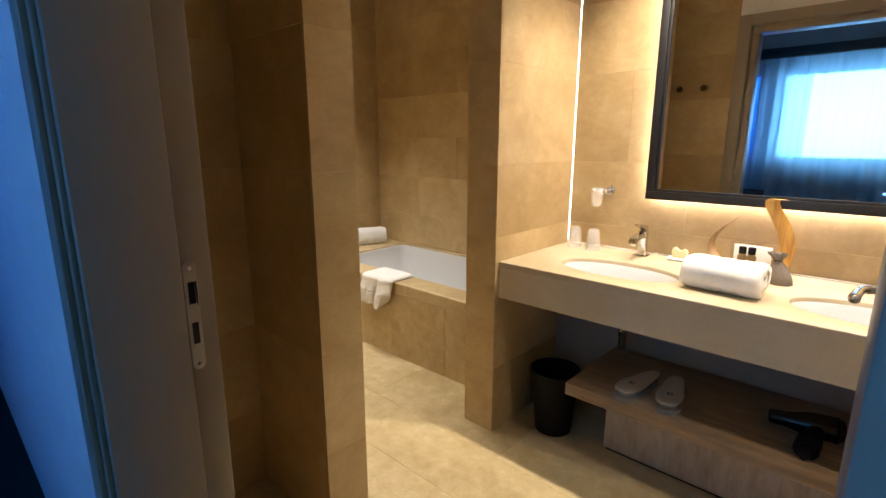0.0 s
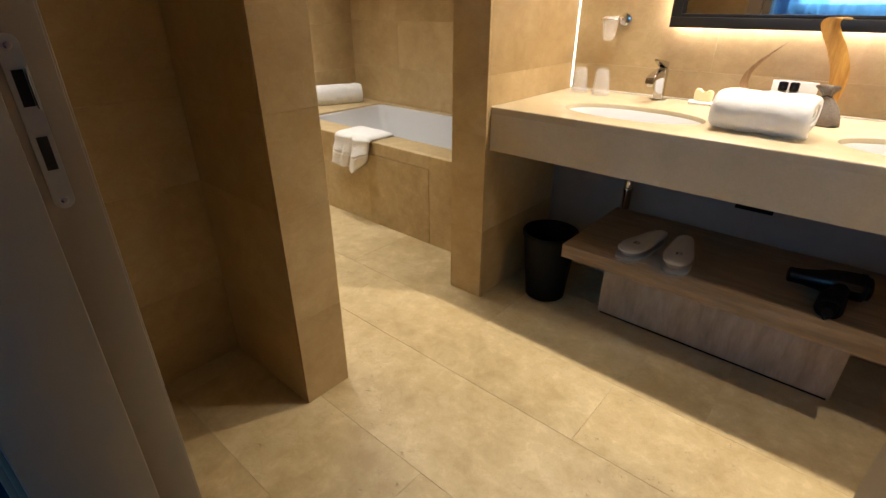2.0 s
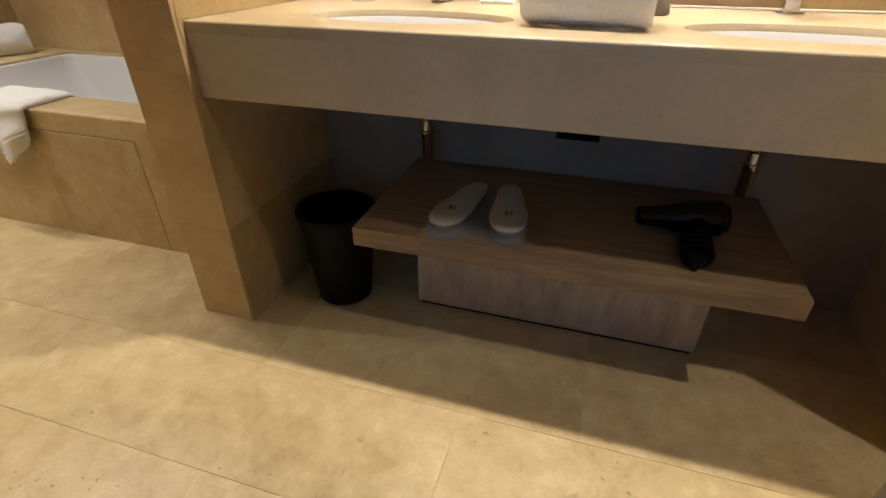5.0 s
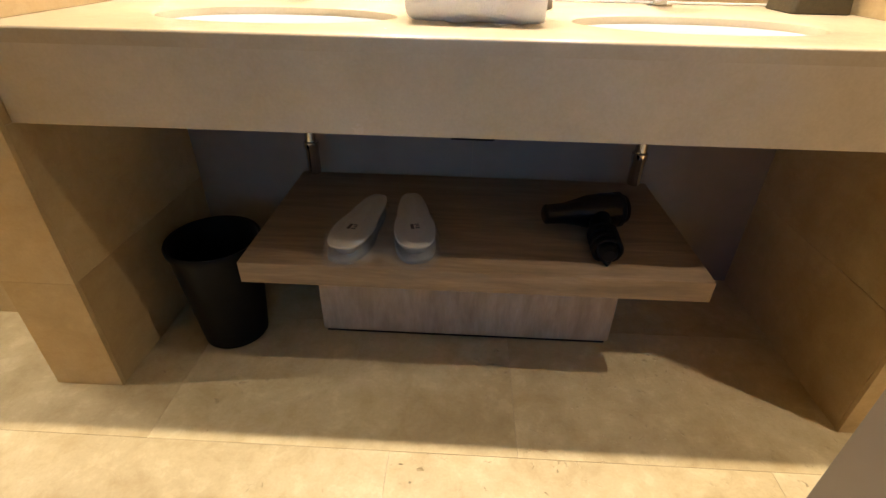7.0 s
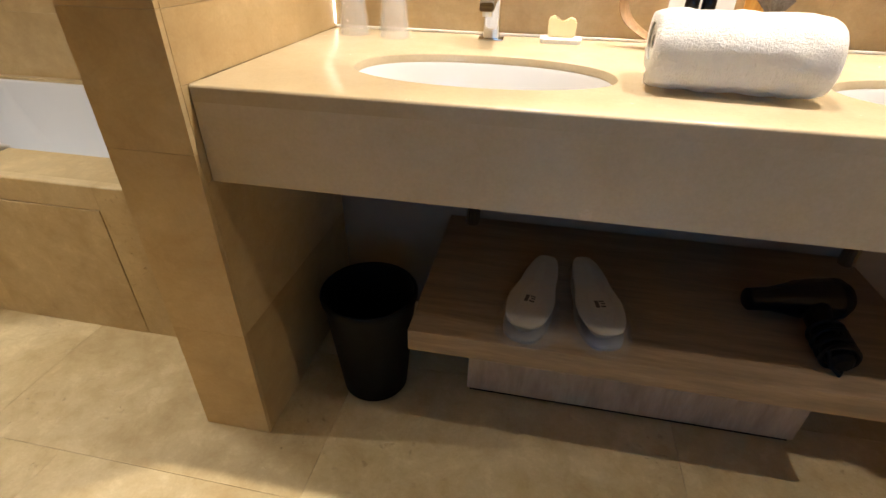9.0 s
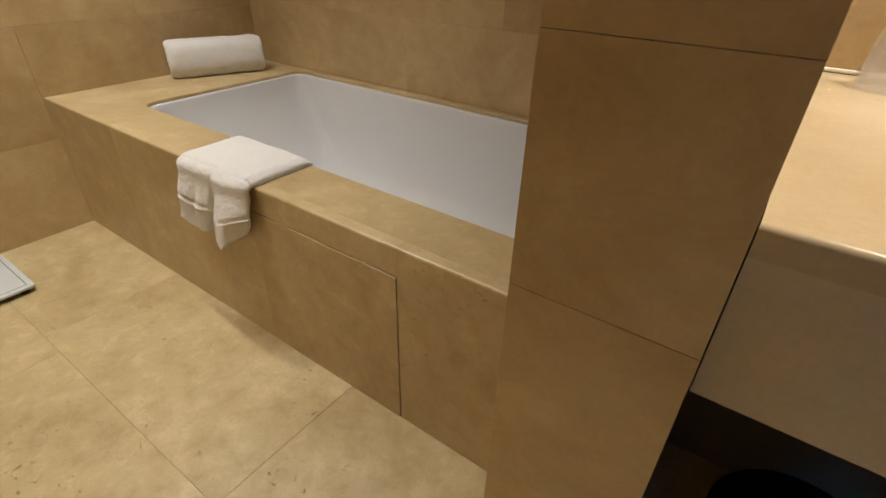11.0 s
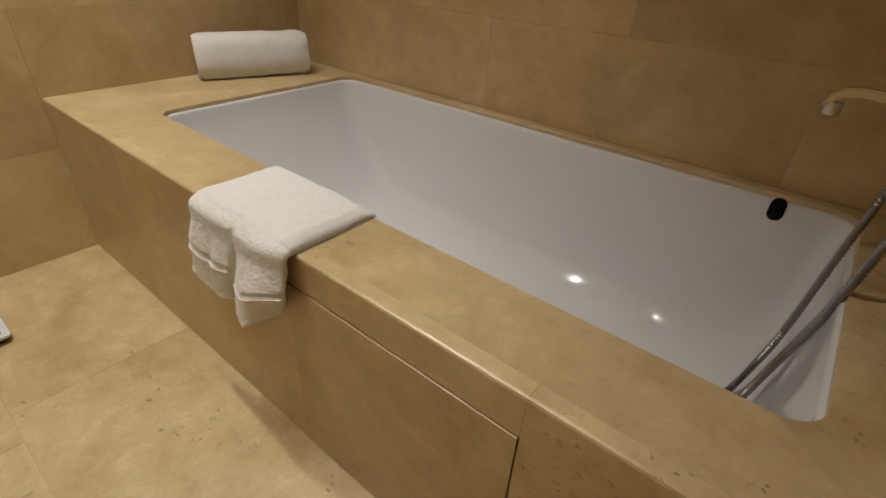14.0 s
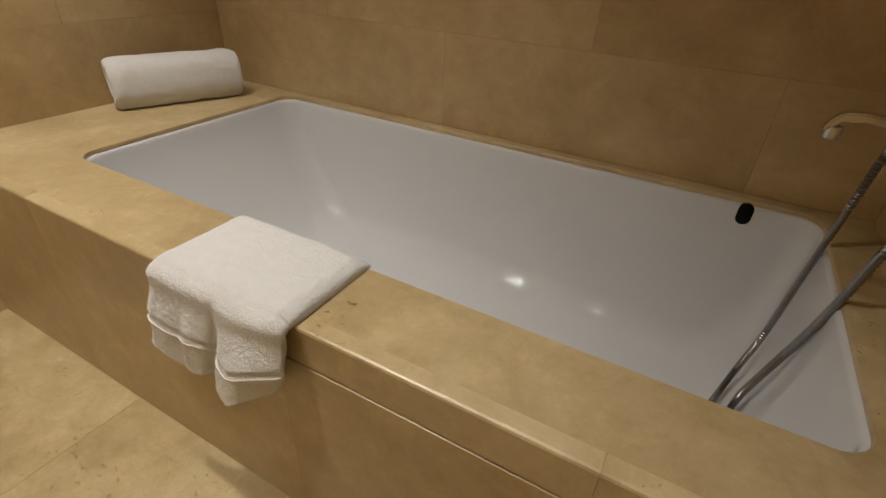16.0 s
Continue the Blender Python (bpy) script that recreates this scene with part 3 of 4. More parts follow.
def faucet():
    x, y = BASINS[0] - 0.018, 0.608
    f = thing("faucet", x, y, TOP, "square chrome single-lever basin faucet", "faucet", "faucets of the vanity")
    bm = B()
    box(bm, x - 0.031, x + 0.031, y - 0.024, y + 0.024, TOP + 0.0003, TOP + 0.006, 0.002)
    part("base_plate", bm, CHROME, f)
    bm = B()
    rings = []
    for z, w, d, dy in ((0.006, 0.019, 0.017, 0), (0.05, 0.0185, 0.0165, 0), (0.10, 0.019, 0.018, -0.004), (0.125, 0.019, 0.02, -0.008)):
        rings.append(rounded_rect(x - w, x + w, y + dy - d, y + dy + d, 0.004, TOP + z, 3))
    loft(bm, rings, True, True)
    part("body", bm, CHROME, f)
    bm = B()
    rings = []
    for s, z, h, w in ((0.0, 0.105, 0.015, 0.018), (0.05, 0.108, 0.013, 0.018), (0.10, 0.101, 0.011, 0.0175), (0.125, 0.092, 0.011, 0.017), (0.132, 0.086, 0.008, 0.0165)):
        yy = y - 0.012 - s
        rings.append([(x - w, yy, TOP + z - h), (x + w, yy, TOP + z - h), (x + w * 0.9, yy, TOP + z + h), (x - w * 0.9, yy, TOP + z + h)])
    loft(bm, rings, True, True)
    bmesh.ops.bevel(bm, geom=list(bm.edges), offset=0.002, segments=2, affect="EDGES")
    spout = part("spout", bm, CHROME, f)
    bm = B()
    turned(bm, (x, y - 0.128, TOP + 0.068), [(0.010, 0), (0.011, 0.004), (0.011, 0.012)], 18)
    part("aerator", bm, STEEL, spout)
    bm = B()
    rings = []
    for s, z, h, w in ((0.012, 0.138, 0.013, 0.018), (-0.03, 0.148, 0.010, 0.016), (-0.075, 0.160, 0.005, 0.012), (-0.095, 0.165, 0.003, 0.010)):
        yy = y - 0.006 + s
        rings.append([(x - w, yy, TOP + z - h), (x + w, yy, TOP + z - h), (x + w, yy, TOP + z + h), (x - w, yy, TOP + z + h)])
    loft(bm, rings, True, True)
    bmesh.ops.bevel(bm, geom=list(bm.edges), offset=0.002, segments=2, affect="EDGES")
    part("lever", bm, CHROME, f)
    return f


tap_1 = faucet()
copy_thing(tap_1, Matrix.Translation((tap_1.location.x + BASINS[1] - BASINS[0] + 0.04, tap_1.location.y, tap_1.location.z)))


def trap(x, side):
    y = 0.455
    p = thing("sink_trap", x, y, 0.43, "chrome bottle trap under the washbasin", "pipe", "traps under the basins")
    bm = B()
    turned(bm, (x, y, 0.50), [(0.016, 0), (0.016, 0.215)], 20)
    part("tailpipe", bm, CHROME, p)
    bm = B()
    turned(bm, (x, y, 0.425), [(0.008, 0), (0.017, 0.003), (0.019, 0.012), (0.019, 0.075), (0.022, 0.080), (0.022, 0.096), (0.017, 0.10)], 24)
    part("cup", bm, CHROME, p)
    bm = B()
    turned(bm, (x, y, 0.555), [(0.022, 0), (0.023, 0.004), (0.023, 0.018), (0.020, 0.022)], 8)
    part("nut", bm, CHROME, p)
    bm = B()
    tube(bm, spline([(x + side * 0.018, y, 0.575), (x + side * 0.045, y + 0.01, 0.578), (x + side * 0.06, y + 0.05, 0.58), (x + side * 0.062, LY - 0.004, 0.58)], 20), 0.0145, 16)
    part("outlet_pipe", bm, CHROME, p)
    bm = B()
    turned(bm, (x + side * 0.062, LY - 0.018, 0.58), [(0.018, 0), (0.032, 0.008), (0.034, 0.0165)], 24, axis="y")
    part("wall_flange", bm, CHROME, p)
    bm = B()
    vx = x + side * 0.105
    turned(bm, (vx, LY - 0.058, 0.60), [(0.009, 0), (0.0125, 0.004), (0.0125, 0.022), (0.009, 0.026), (0.009, 0.042), (0.022, 0.048), (0.023, 0.057)], 20, axis="y")
    valve = part("angle_valve", bm, CHROME, p)
    bm = B()
    turned(bm, (vx, LY - 0.084, 0.60), [(0.010, 0), (0.017, 0.003), (0.017, 0.018), (0.010, 0.024)], 8, axis="y")
    part("valve_knob", bm, CHROME, valve)
    bm = B()
    tube(bm, spline([(vx, LY - 0.045, 0.612), (vx, LY - 0.045, 0.65), (vx - side * 0.01, LY - 0.05, APRON + 0.0005)], 14), 0.0055, 10)
    part("supply_pipe", bm, CHROME, p)


trap(0.44, 1)
trap(1.36, -1)

bm = B()
box(bm, 0.83, 0.965, LY - 0.012, LY - 0.0005, 0.49, 0.575, 0.003)
sock = thing("wall_socket", 0.9, LY, 0.53, "black double socket plate on the wall under the counter", "socket")
part("plate", bm, BLACK, sock)
for x in (0.865, 0.93):
    bm = B()
    turned(bm, (x, LY - 0.0155, 0.532), [(0.021, 0), (0.021, 0.0035)], 24, axis="y")
    part("insert", bm, GLOSS_BLACK, sock)


def low_shelf():
    s = thing("low_shelf", 0.9, 0.4, 0, "oak bench shelf on a pale wooden base under the vanity", "shelf")
    bm = B()
    box(bm, 0.358, 1.448, 0.056, 0.588, 0.316, 0.372, 0.003)
    part("board", bm, OAK_SHELF, s)
    bm = B()
    box(bm, 0.474, 1.320, 0.246, 0.58, 0.012, 0.3155, 0.002)
    part("base", bm, OAK_BASE, s, "pale limed oak base")
    # set-back strip coloured black to give the shadow gap at the floor
    bm = B()
    box(bm, 0.482, 1.312, 0.252, 0.575, 0.0005, 0.0118)
    part("plinth", bm, BLACK, s, "recessed plinth, black for the shadow gap")


low_shelf()


def waste_bin():
    c = (0.210, 0.236, 0.0005)
    w = thing("waste_bin", *c, "black plastic waste bin standing on the floor under the counter", "waste bin")
    bm = B()
    turned(bm, c, [(0.084, 0.0), (0.089, 0.004), (0.119, 0.312), (0.115, 0.312), (0.082, 0.012), (0.0005, 0.010)], 48, (True, True))
    body = part("body", bm, BLACK, w)
    bm = B()
    turned(bm, c, [(0.118, 0.306), (0.1235, 0.308), (0.1245, 0.320), (0.121, 0.326), (0.115, 0.324), (0.113, 0.312)], 48, (False, False))
    part("rim", bm, BLACK, body)


waste_bin()


# ---- mirror ----
MX0, MX1, MZ0, MZ1, MY = 0.426, 1.395, 1.148, 2.15, 0.620


def mirror():
    m = thing("mirror", (MX0 + MX1) / 2, MY, MZ0, "large backlit mirror in a black stepped frame", "mirror")
    w = 0.038
    for name, a in (("frame_rail", (MX0, MX1, MZ0, MZ0 + w)), ("frame_rail", (MX0, MX1, MZ1 - w, MZ1)), ("frame_stile", (MX0, MX0 + w, MZ0 + w, MZ1 - w)), ("frame_stile", (MX1 - w, MX1, MZ0 + w, MZ1 - w))):
        bm = B()
        box(bm, a[0], a[1], MY, MY + 0.03, a[2], a[3], 0.003)
        rail = part(name, bm, FRAME_BLACK, m)
    inn = w
    for a in ((MX0 + inn, MX1 - inn, MZ0 + inn, MZ0 + inn + 0.012), (MX0 + inn, MX1 - inn, MZ1 - inn - 0.012, MZ1 - inn), (MX0 + inn, MX0 + inn + 0.012, MZ0 + inn + 0.012, MZ1 - inn - 0.012), (MX1 - inn - 0.012, MX1 - inn, MZ0 + inn + 0.012, MZ1 - inn - 0.012)):
        bm = B()
        box(bm, a[0], a[1], MY + 0.006, MY + 0.03, a[2], a[3], 0.002)
        part("inner_lip", bm, FRAME_BLACK, m)
    bm = B()
    box(bm, MX0 + inn + 0.011, MX1 - inn - 0.011, MY + 0.014, MY + 0.018, MZ0 + inn + 0.011, MZ1 - inn - 0.011)
    part("glass", bm, MIRROR, m, "clear silvered glass", smooth=0)
    bm = B()
    box(bm, MX0 + 0.03, MX1 - 0.03, MY + 0.0305, WY - 0.001, MZ0 + 0.03, MZ1 - 0.03)
    part("back_box", bm, WHITE_CARD, m, smooth=0)
    for a in ((MX0 + 0.02, MX1 - 0.02, MZ0 + 0.010, MZ0 + 0.018), (MX0 + 0.010, MX0 + 0.018, MZ0 + 0.02, MZ1 - 0.02), (MX1 - 0.018, MX1 - 0.010, MZ0 + 0.02, MZ1 - 0.02)):
        bm = B()
        box(bm, a[0], a[1], MY + 0.032, WY - 0.006, a[2], a[3])
        part("led_strip", bm, LED_MIRROR, m, "warm white LED strip", 0)


mirror()
bm = B()
box(bm, PX1 + 0.0005, PX1 + 0.0035, WY - 0.0035, WY - 0.0005, TOP + 0.01, CEIL - 0.002)
solid("led_strip", bm, LED_CORNER, "warm white LED strip in the wall corner", "lamp", smooth=0)


# ---- things on the vanity ----
def towel_roll(name, centre, turn_deg, length, rx, rz, label, turns=2.6, seed=1):
    """A rolled towel: a spiral sheet with thickness, fluffy and slightly sagging."""
    t = thing(name, *centre, label, "towel")
    bm = B()
    k, m = 120, 26
    rot = Matrix.Rotation(radians(turn_deg), 3, "Z")
    outer, inner = [], []
    for j in range(m + 1):
        u = j / m - 0.5
        end = 1 - 0.10 * max(0.0, abs(u) * 2 - 0.9) / 0.1
        ro, ri = [], []
        for i in range(k):
            f = i / (k - 1)
            a = -math.pi * 0.62 - 2 * math.pi * turns * (1 - f)
            r = 0.16 + 0.84 * f
            for lst, dr in ((ro, 0.0), (ri, -0.27)):
                q = max(0.03, r + dr) * end
                ca, sa = math.cos(a), math.sin(a)
                y, z = rx * q * math.copysign(abs(ca) ** 0.82, ca), rz * q * math.copysign(abs(sa) ** 0.82, sa)
                z = max(z, -rz * 0.93)
                n = noise.noise(Vector((u * 9 + seed, y * 30, z * 30))) * 0.004 + noise.noise(Vector((u * 30, y * 90 + seed, z * 90))) * 0.0015
                x = u * length + (f - 0.5) * 0.010 * (1 if u > 0 else -1) * abs(u) * 2
                p = rot @ Vector((x, y * (1 + n / rx), z * (1 + n / rz)))
                lst.append((p.x + centre[0], p.y + centre[1], p.z + centre[2] + rz * 0.95))
        outer.append(ro)
        inner.append(ri)
    loft(bm, [o + i[::-1] for o, i in zip(outer, inner)])
    for o, i, flip in ((outer[0], inner[0], 1), (outer[-1], inner[-1], 0)):
        vo, vi = [bm.verts.new(p) for p in o], [bm.verts.new(p) for p in i]
        for a in range(k - 1):
            bm.faces.new((vo[a], vo[a + 1], vi[a + 1], vi[a]))
    bmesh.ops.remove_doubles(bm, verts=bm.verts, dist=0.00005)
    part("roll", bm, TERRY, t, smooth=70)


towel_roll("rolled_towel", (0.886, 0.246, TOP), -4, 0.258, 0.100, 0.067, "thick white terry towel rolled up on the stone counter")
towel_roll("rolled_towel", (-2.112, 0.898, DECK), 68, 0.375, 0.070, 0.084, "white terry bath towel rolled up on the bath deck", 2.2, 5)


def tumbler(x, y, s):
    c = thing("tumbler", x, y, TOP, "clear glass tumbler standing upside down in plastic film", "glass", "two tumblers on the counter")
    bm = B()
    z = TOP + 0.0006
    turned(bm, (x, y, z), [(0.036, 0.0), (0.0365, 0.004), (0.031, 0.06 * s), (0.027, 0.095 * s), (0.022, 0.103 * s), (0.004, 0.105 * s), (0.004, 0.100 * s), (0.020, 0.097 * s), (0.0245, 0.09 * s), (0.029, 0.055 * s), (0.034, 0.0)], 36, (False, True))
    part("glass", bm, GLASS, c)
    bm = B()
    k = 36
    rings = []
    for h, r in ((0.001, 0.0445), (0.004, 0.040), (0.03, 0.0375), (0.07, 0.0345), (0.10, 0.030), (0.112, 0.018), (0.114, 0.003)):
        rings.append([(x + (r + 0.002 * noise.noise(Vector((a * 3, h * 40, x * 9)))) * math.cos(a), y + (r + 0.002 * noise.noise(Vector((a * 3, h * 40, x * 9 + 4)))) * math.sin(a), z + h * s) for a in (2 * math.pi * i / k for i in range(k))])
    loft(bm, rings, False, True)
    part("wrapper", bm, FILM, c, "clear crinkled plastic wrapper", 60)


tumbler(0.092, 0.583, 1.0)
tumbler(0.203, 0.568, 1.0)


def cup_holder():
    x, y, z = 0.222, WY, 1.172
    h = thing("tumbler_holder", x, y, z, "chrome wall holder with a frosted glass tumbler", "glass holder")
    bm = B()
    turned(bm, (x, y - 0.0135, z), [(0.016, 0), (0.024, 0.003), (0.026, 0.013)], 28, axis="y")
    part("rosette", bm, CHROME, h)
    bm = B()
    tube(bm, [(x, y - 0.012, z), (x, y - 0.03, z), (x - 0.006, y - 0.04, z)], 0.007, 14)
    part("arm", bm, CHROME, h)
    cx, cy = x - 0.04, y - 0.062
    bm = B()
    pts = [(cx + 0.036 * math.cos(a), cy + 0.036 * math.sin(a), z) for a in (2 * math.pi * i / 40 for i in range(41))]
    tube(bm, pts, 0.0045, 10, caps=False)
    part("ring", bm, CHROME, h)
    bm = B()
    turned(bm, (cx, cy, z - 0.085), [(0.004, 0), (0.018, 0.002), (0.026, 0.014), (0.031, 0.06), (0.033, 0.098), (0.0305, 0.098), (0.0285, 0.06), (0.024, 0.018), (0.004, 0.008)], 36)
    part("tumbler", bm, GLASS, h, "frosted glass tumbler")


cup_holder()


def soap_dish():
    x, y = 0.612, 0.622
    s = thing("soap_dish", x, y, TOP, "small white stone soap dish on the counter", "soap dish")
    bm = B()
    loft(bm, [rounded_rect(x - 0.048, x + 0.048, y - 0.03, y + 0.03, 0.012, TOP + 0.0004), rounded_rect(x - 0.050, x + 0.050, y - 0.032, y + 0.032, 0.012, TOP + 0.010), rounded_rect(x - 0.046, x + 0.046, y - 0.028, y + 0.028, 0.011, TOP + 0.012)], True, True)
    part("dish", bm, WHITE_CARD, s)
    q = thing("soap", x, y, TOP + 0.012, "ivory soap bar with a notched top standing in the dish", "soap")
    bm = B()
    prof = [(-0.033, 0), (0.033, 0), (0.034, 0.036), (0.024, 0.044), (0.014, 0.043), (0.006, 0.034), (-0.006, 0.034), (-0.014, 0.046), (-0.026, 0.047), (-0.034, 0.040)]
    loft(bm, [[(x + a, yy, TOP + 0.0125 + b) for a, b in prof] for yy in (y - 0.012, y + 0.012)], True, True)
    bmesh.ops.bevel(bm, geom=list(bm.edges), offset=0.003, segments=2, affect="EDGES")
    part("bar", bm, SOAP, q)


soap_dish()


def amenity_tray():
    x, y = 0.905, 0.55
    t = thing("amenity_tray", x, y, TOP, "white card tray for toiletries on the counter", "tray")
    bm = B()
    box(bm, x - 0.067, x + 0.070, y - 0.03, y + 0.05, TOP + 0.0004, TOP + 0.006, 0.002)
    part("base", bm, WHITE_CARD, t)
    bm = B()
    box(bm, x - 0.067, x + 0.070, y + 0.036, y + 0.045, TOP + 0.0065, TOP + 0.118, 0.002)
    part("back_card", bm, WHITE_CARD, t)
    for dx, lab in ((-0.028, 1), (0.006, 0)):
        b = thing("toiletry_bottle", x + dx, y, TOP + 0.006, "small toiletry bottle with a black cap in the tray", "bottle", "toiletry bottles in the tray")
        bm = B()
        turned(bm, (x + dx, y, TOP + 0.0064), [(0.016, 0), (0.0175, 0.003), (0.0175, 0.072), (0.013, 0.080), (0.010, 0.083)], 26)
        body = part("bottle", bm, LABEL, b)
        bm = B()
        turned(bm, (x + dx, y, TOP + 0.0895), [(0.0135, 0), (0.0145, 0.002), (0.0145, 0.026), (0.012, 0.029)], 26)
        part("cap", bm, GLOSS_BLACK, b, "black plastic cap")


amenity_tray()


def pouch():
    x, y = 1.030, 0.475
    p = thing("drawstring_pouch", x, y, TOP, "grey-brown linen drawstring pouch tied at the top", "pouch")
    bm = B()
    k = 40
    rings = []
    for h, rx, ry, fold in ((0.0004, 0.036, 0.024, 0.0), (0.004, 0.043, 0.030, 0.02), (0.03, 0.042, 0.030, 0.05), (0.06, 0.034, 0.024, 0.10), (0.082, 0.020, 0.015, 0.2), (0.094, 0.011, 0.010, 0.25), (0.103, 0.017, 0.014, 0.3), (0.120, 0.030, 0.020, 0.34), (0.126, 0.028, 0.018, 0.36), (0.110, 0.014, 0.009, 0.3)):
        ring = []
        for i in range(k):
            a = 2 * math.pi * i / k
            w = 1 + fold * math.sin(a * 7 + h * 30) * 0.6 + 0.06 * noise.noise(Vector((math.cos(a) * 2, math.sin(a) * 2, h * 30)))
            ring.append((x - 0.16 * h + rx * w * math.cos(a), y + ry * w * math.sin(a), TOP + h))
        rings.append(ring)
    loft(bm, rings, True, True)
    part("bag", bm, POUCH, p, smooth=70)
    bm = B()
    tube(bm, [(x - 0.015 + 0.0125 * math.cos(a), y + 0.0115 * math.sin(a), TOP + 0.094 + 0.002 * math.sin(3 * a)) for a in (2 * math.pi * i / 30 for i in range(31))], 0.0022, 8, caps=False)
    part("cord", bm, DARK_WOOD, p, "dark cord tied round the neck")


pouch()


def leaf(name, ctrl, widths, twist, label, mat=LEAF):
    t = thing(name, ctrl[0][0], ctrl[0][1], TOP, label, "dried leaf", "dried leaves behind the towel")
    pts = spline(ctrl, 30)
    bm = B()
    rings = []
    for i, p in enumerate(pts):
        f = i / 29
        w = np.interp(f, [q / (len(widths) - 1) for q in range(len(widths))], widths)
        a = radians(np.interp(f, [0, 1], twist))
        side = Vector((math.cos(a), math.sin(a), 0))
        out = Vector((-math.sin(a), math.cos(a), 0))
        row = []
        for s in (-1, -0.5, 0, 0.5, 1):
            row.append(p + side * w * s + out * (0.18 * w * s * s + 0.0009))
        for s in (1, 0.5, 0, -0.5, -1):
            row.append(p + side * w * s + out * (0.18 * w * s * s - 0.0009))
        rings.append(row)
    loft(bm, rings, True, True)
    part("blade", bm, mat, t, smooth=60)


leaf("dried_leaf", [(0.850, 0.575, TOP + 0.012), (0.805, 0.588, TOP + 0.030), (0.762, 0.60, 0.930), (0.746, 0.605, 0.965), (0.752, 0.606, 1.005), (0.785, 0.605, 1.052), (0.846, 0.602, 1.112)], [0.020, 0.022, 0.020, 0.016, 0.013, 0.009, 0.001], (50, 40), "curled brown dried leaf standing on the counter", LEAF_BROWN)
leaf("dried_leaf", [(1.012, 0.60, TOP + 0.001), (1.022, 0.605, 0.95), (1.020, 0.60, 1.02), (0.994, 0.597, 1.09), (0.962, 0.594, 1.145), (0.950, 0.592, 1.176), (0.962, 0.588, 1.192), (0.988, 0.580, 1.190)], [0.014, 0.022, 0.027, 0.029, 0.028, 0.026, 0.022, 0.020], (15, 0), "broad ochre dried leaf with a bent tip")


def tissue_box():
    x0, x1, y0, y1 = 1.655, 1.800, 0.500, 0.635
    t = thing("tissue_box", 1.73, 0.57, TOP, "dark olive leatherette tissue box on the counter", "tissue box")
    bm = B()
    rings = []
    for g, z in ((0.002, 0.0006), (0.0, 0.003), (0.012, 0.118), (0.018, 0.126), (0.045, 0.128)):
        rings.append(rounded_rect(x0 + g, x1 - g, y0 + g, y1 - g, 0.012, TOP + z, 6))
    loft(bm, rings, True, True)
    body = part("body", bm, LEATHERETTE, t)
    bm = B()
    loft(bm, [ellipse3(1.7275, 0.5675, 0.022, 0.009, TOP + 0.1282), ellipse3(1.7275, 0.5675, 0.021, 0.008, TOP + 0.1288)], False, True)
    part("opening", bm, SOCKET_HOLE, body, "dark oval opening")


def ellipse3(cx, cy, rx, ry, z):
    return [(p[0], p[1], z) for p in ellipse(cx, cy, rx, ry, 32)]


tissue_box()


# ---- things on the low shelf ----
SH = 0.3722


def slipper(x, y, turn_deg, side):
    s = thing("slipper", x, y, SH, "pale disposable hotel slipper pair folded flat on the oak shelf", "slipper", "slippers on the shelf")
    rot = Matrix.Rotation(radians(turn_deg), 3, "Z")

    def outline(grow, z, shift=0.0):
        out = []
        for i in range(48):
            a = 2 * math.pi * i / 48
            v = math.sin(a)
            w = 0.043 + 0.009 * math.tanh(-v * 2)
            w *= 1 - 0.10 * math.exp(-((v - 0.1) ** 2) / 0.05)
            p = rot @ Vector(((w + 0.004 + grow) * math.copysign(abs(math.cos(a)) ** 0.62, math.cos(a)) + side * 0.006 * v, (0.142 + grow) * v + shift, 0))
            out.append((x + p.x, y + p.y, z + SH))
        return out

    # the two lower layers are coloured dark for the shadow under the top sole
    for z0, sh, mat, nm in ((0.0004, -0.008, SOLE_SHADED, "lower_sole"), (0.0145, -0.002, SOLE_SHADED, "folded_upper"), (0.0362, 0.0, SOLE, "upper_sole")):
        bm = B()
        g = -0.016 if nm == "folded_upper" else 0.0
        k = {"lower_sole": 1.0, "folded_upper": 1.55, "upper_sole": 0.65}[nm]
        loft(bm, [outline(g - 0.003, z0, sh), outline(g, z0 + 0.003 * k, sh), outline(g, z0 + 0.010 * k, sh), outline(g - 0.004, z0 + 0.0135 * k, sh), outline(g - 0.02, z0 + 0.0142 * k, sh)], True, True)
        sole = part(nm, bm, mat, s)
    bm = B()
    for a, b, c, d in ((-0.012, -0.004, -0.062, -0.038), (-0.001, 0.010, -0.060, -0.055), (0.001, 0.010, -0.050, -0.046), (-0.002, 0.009, -0.042, -0.038)):
        vs = [rot @ Vector(q) for q in ((a, c, 0), (b, c, 0), (b, d, 0), (a, d, 0))]
        lo = [bm.verts.new((x + q.x, y + q.y, SH + 0.0453)) for q in vs]
        hi = [bm.verts.new((x + q.x, y + q.y, SH + 0.0458)) for q in vs]
        bm.faces.new(hi)
        for i in range(4):
            bm.faces.new((lo[i], lo[(i + 1) % 4], hi[(i + 1) % 4], hi[i]))
    part("printed_mark", bm, PRINT, s, "small dark printed mark", 0)
    bm = B()
    rings = []
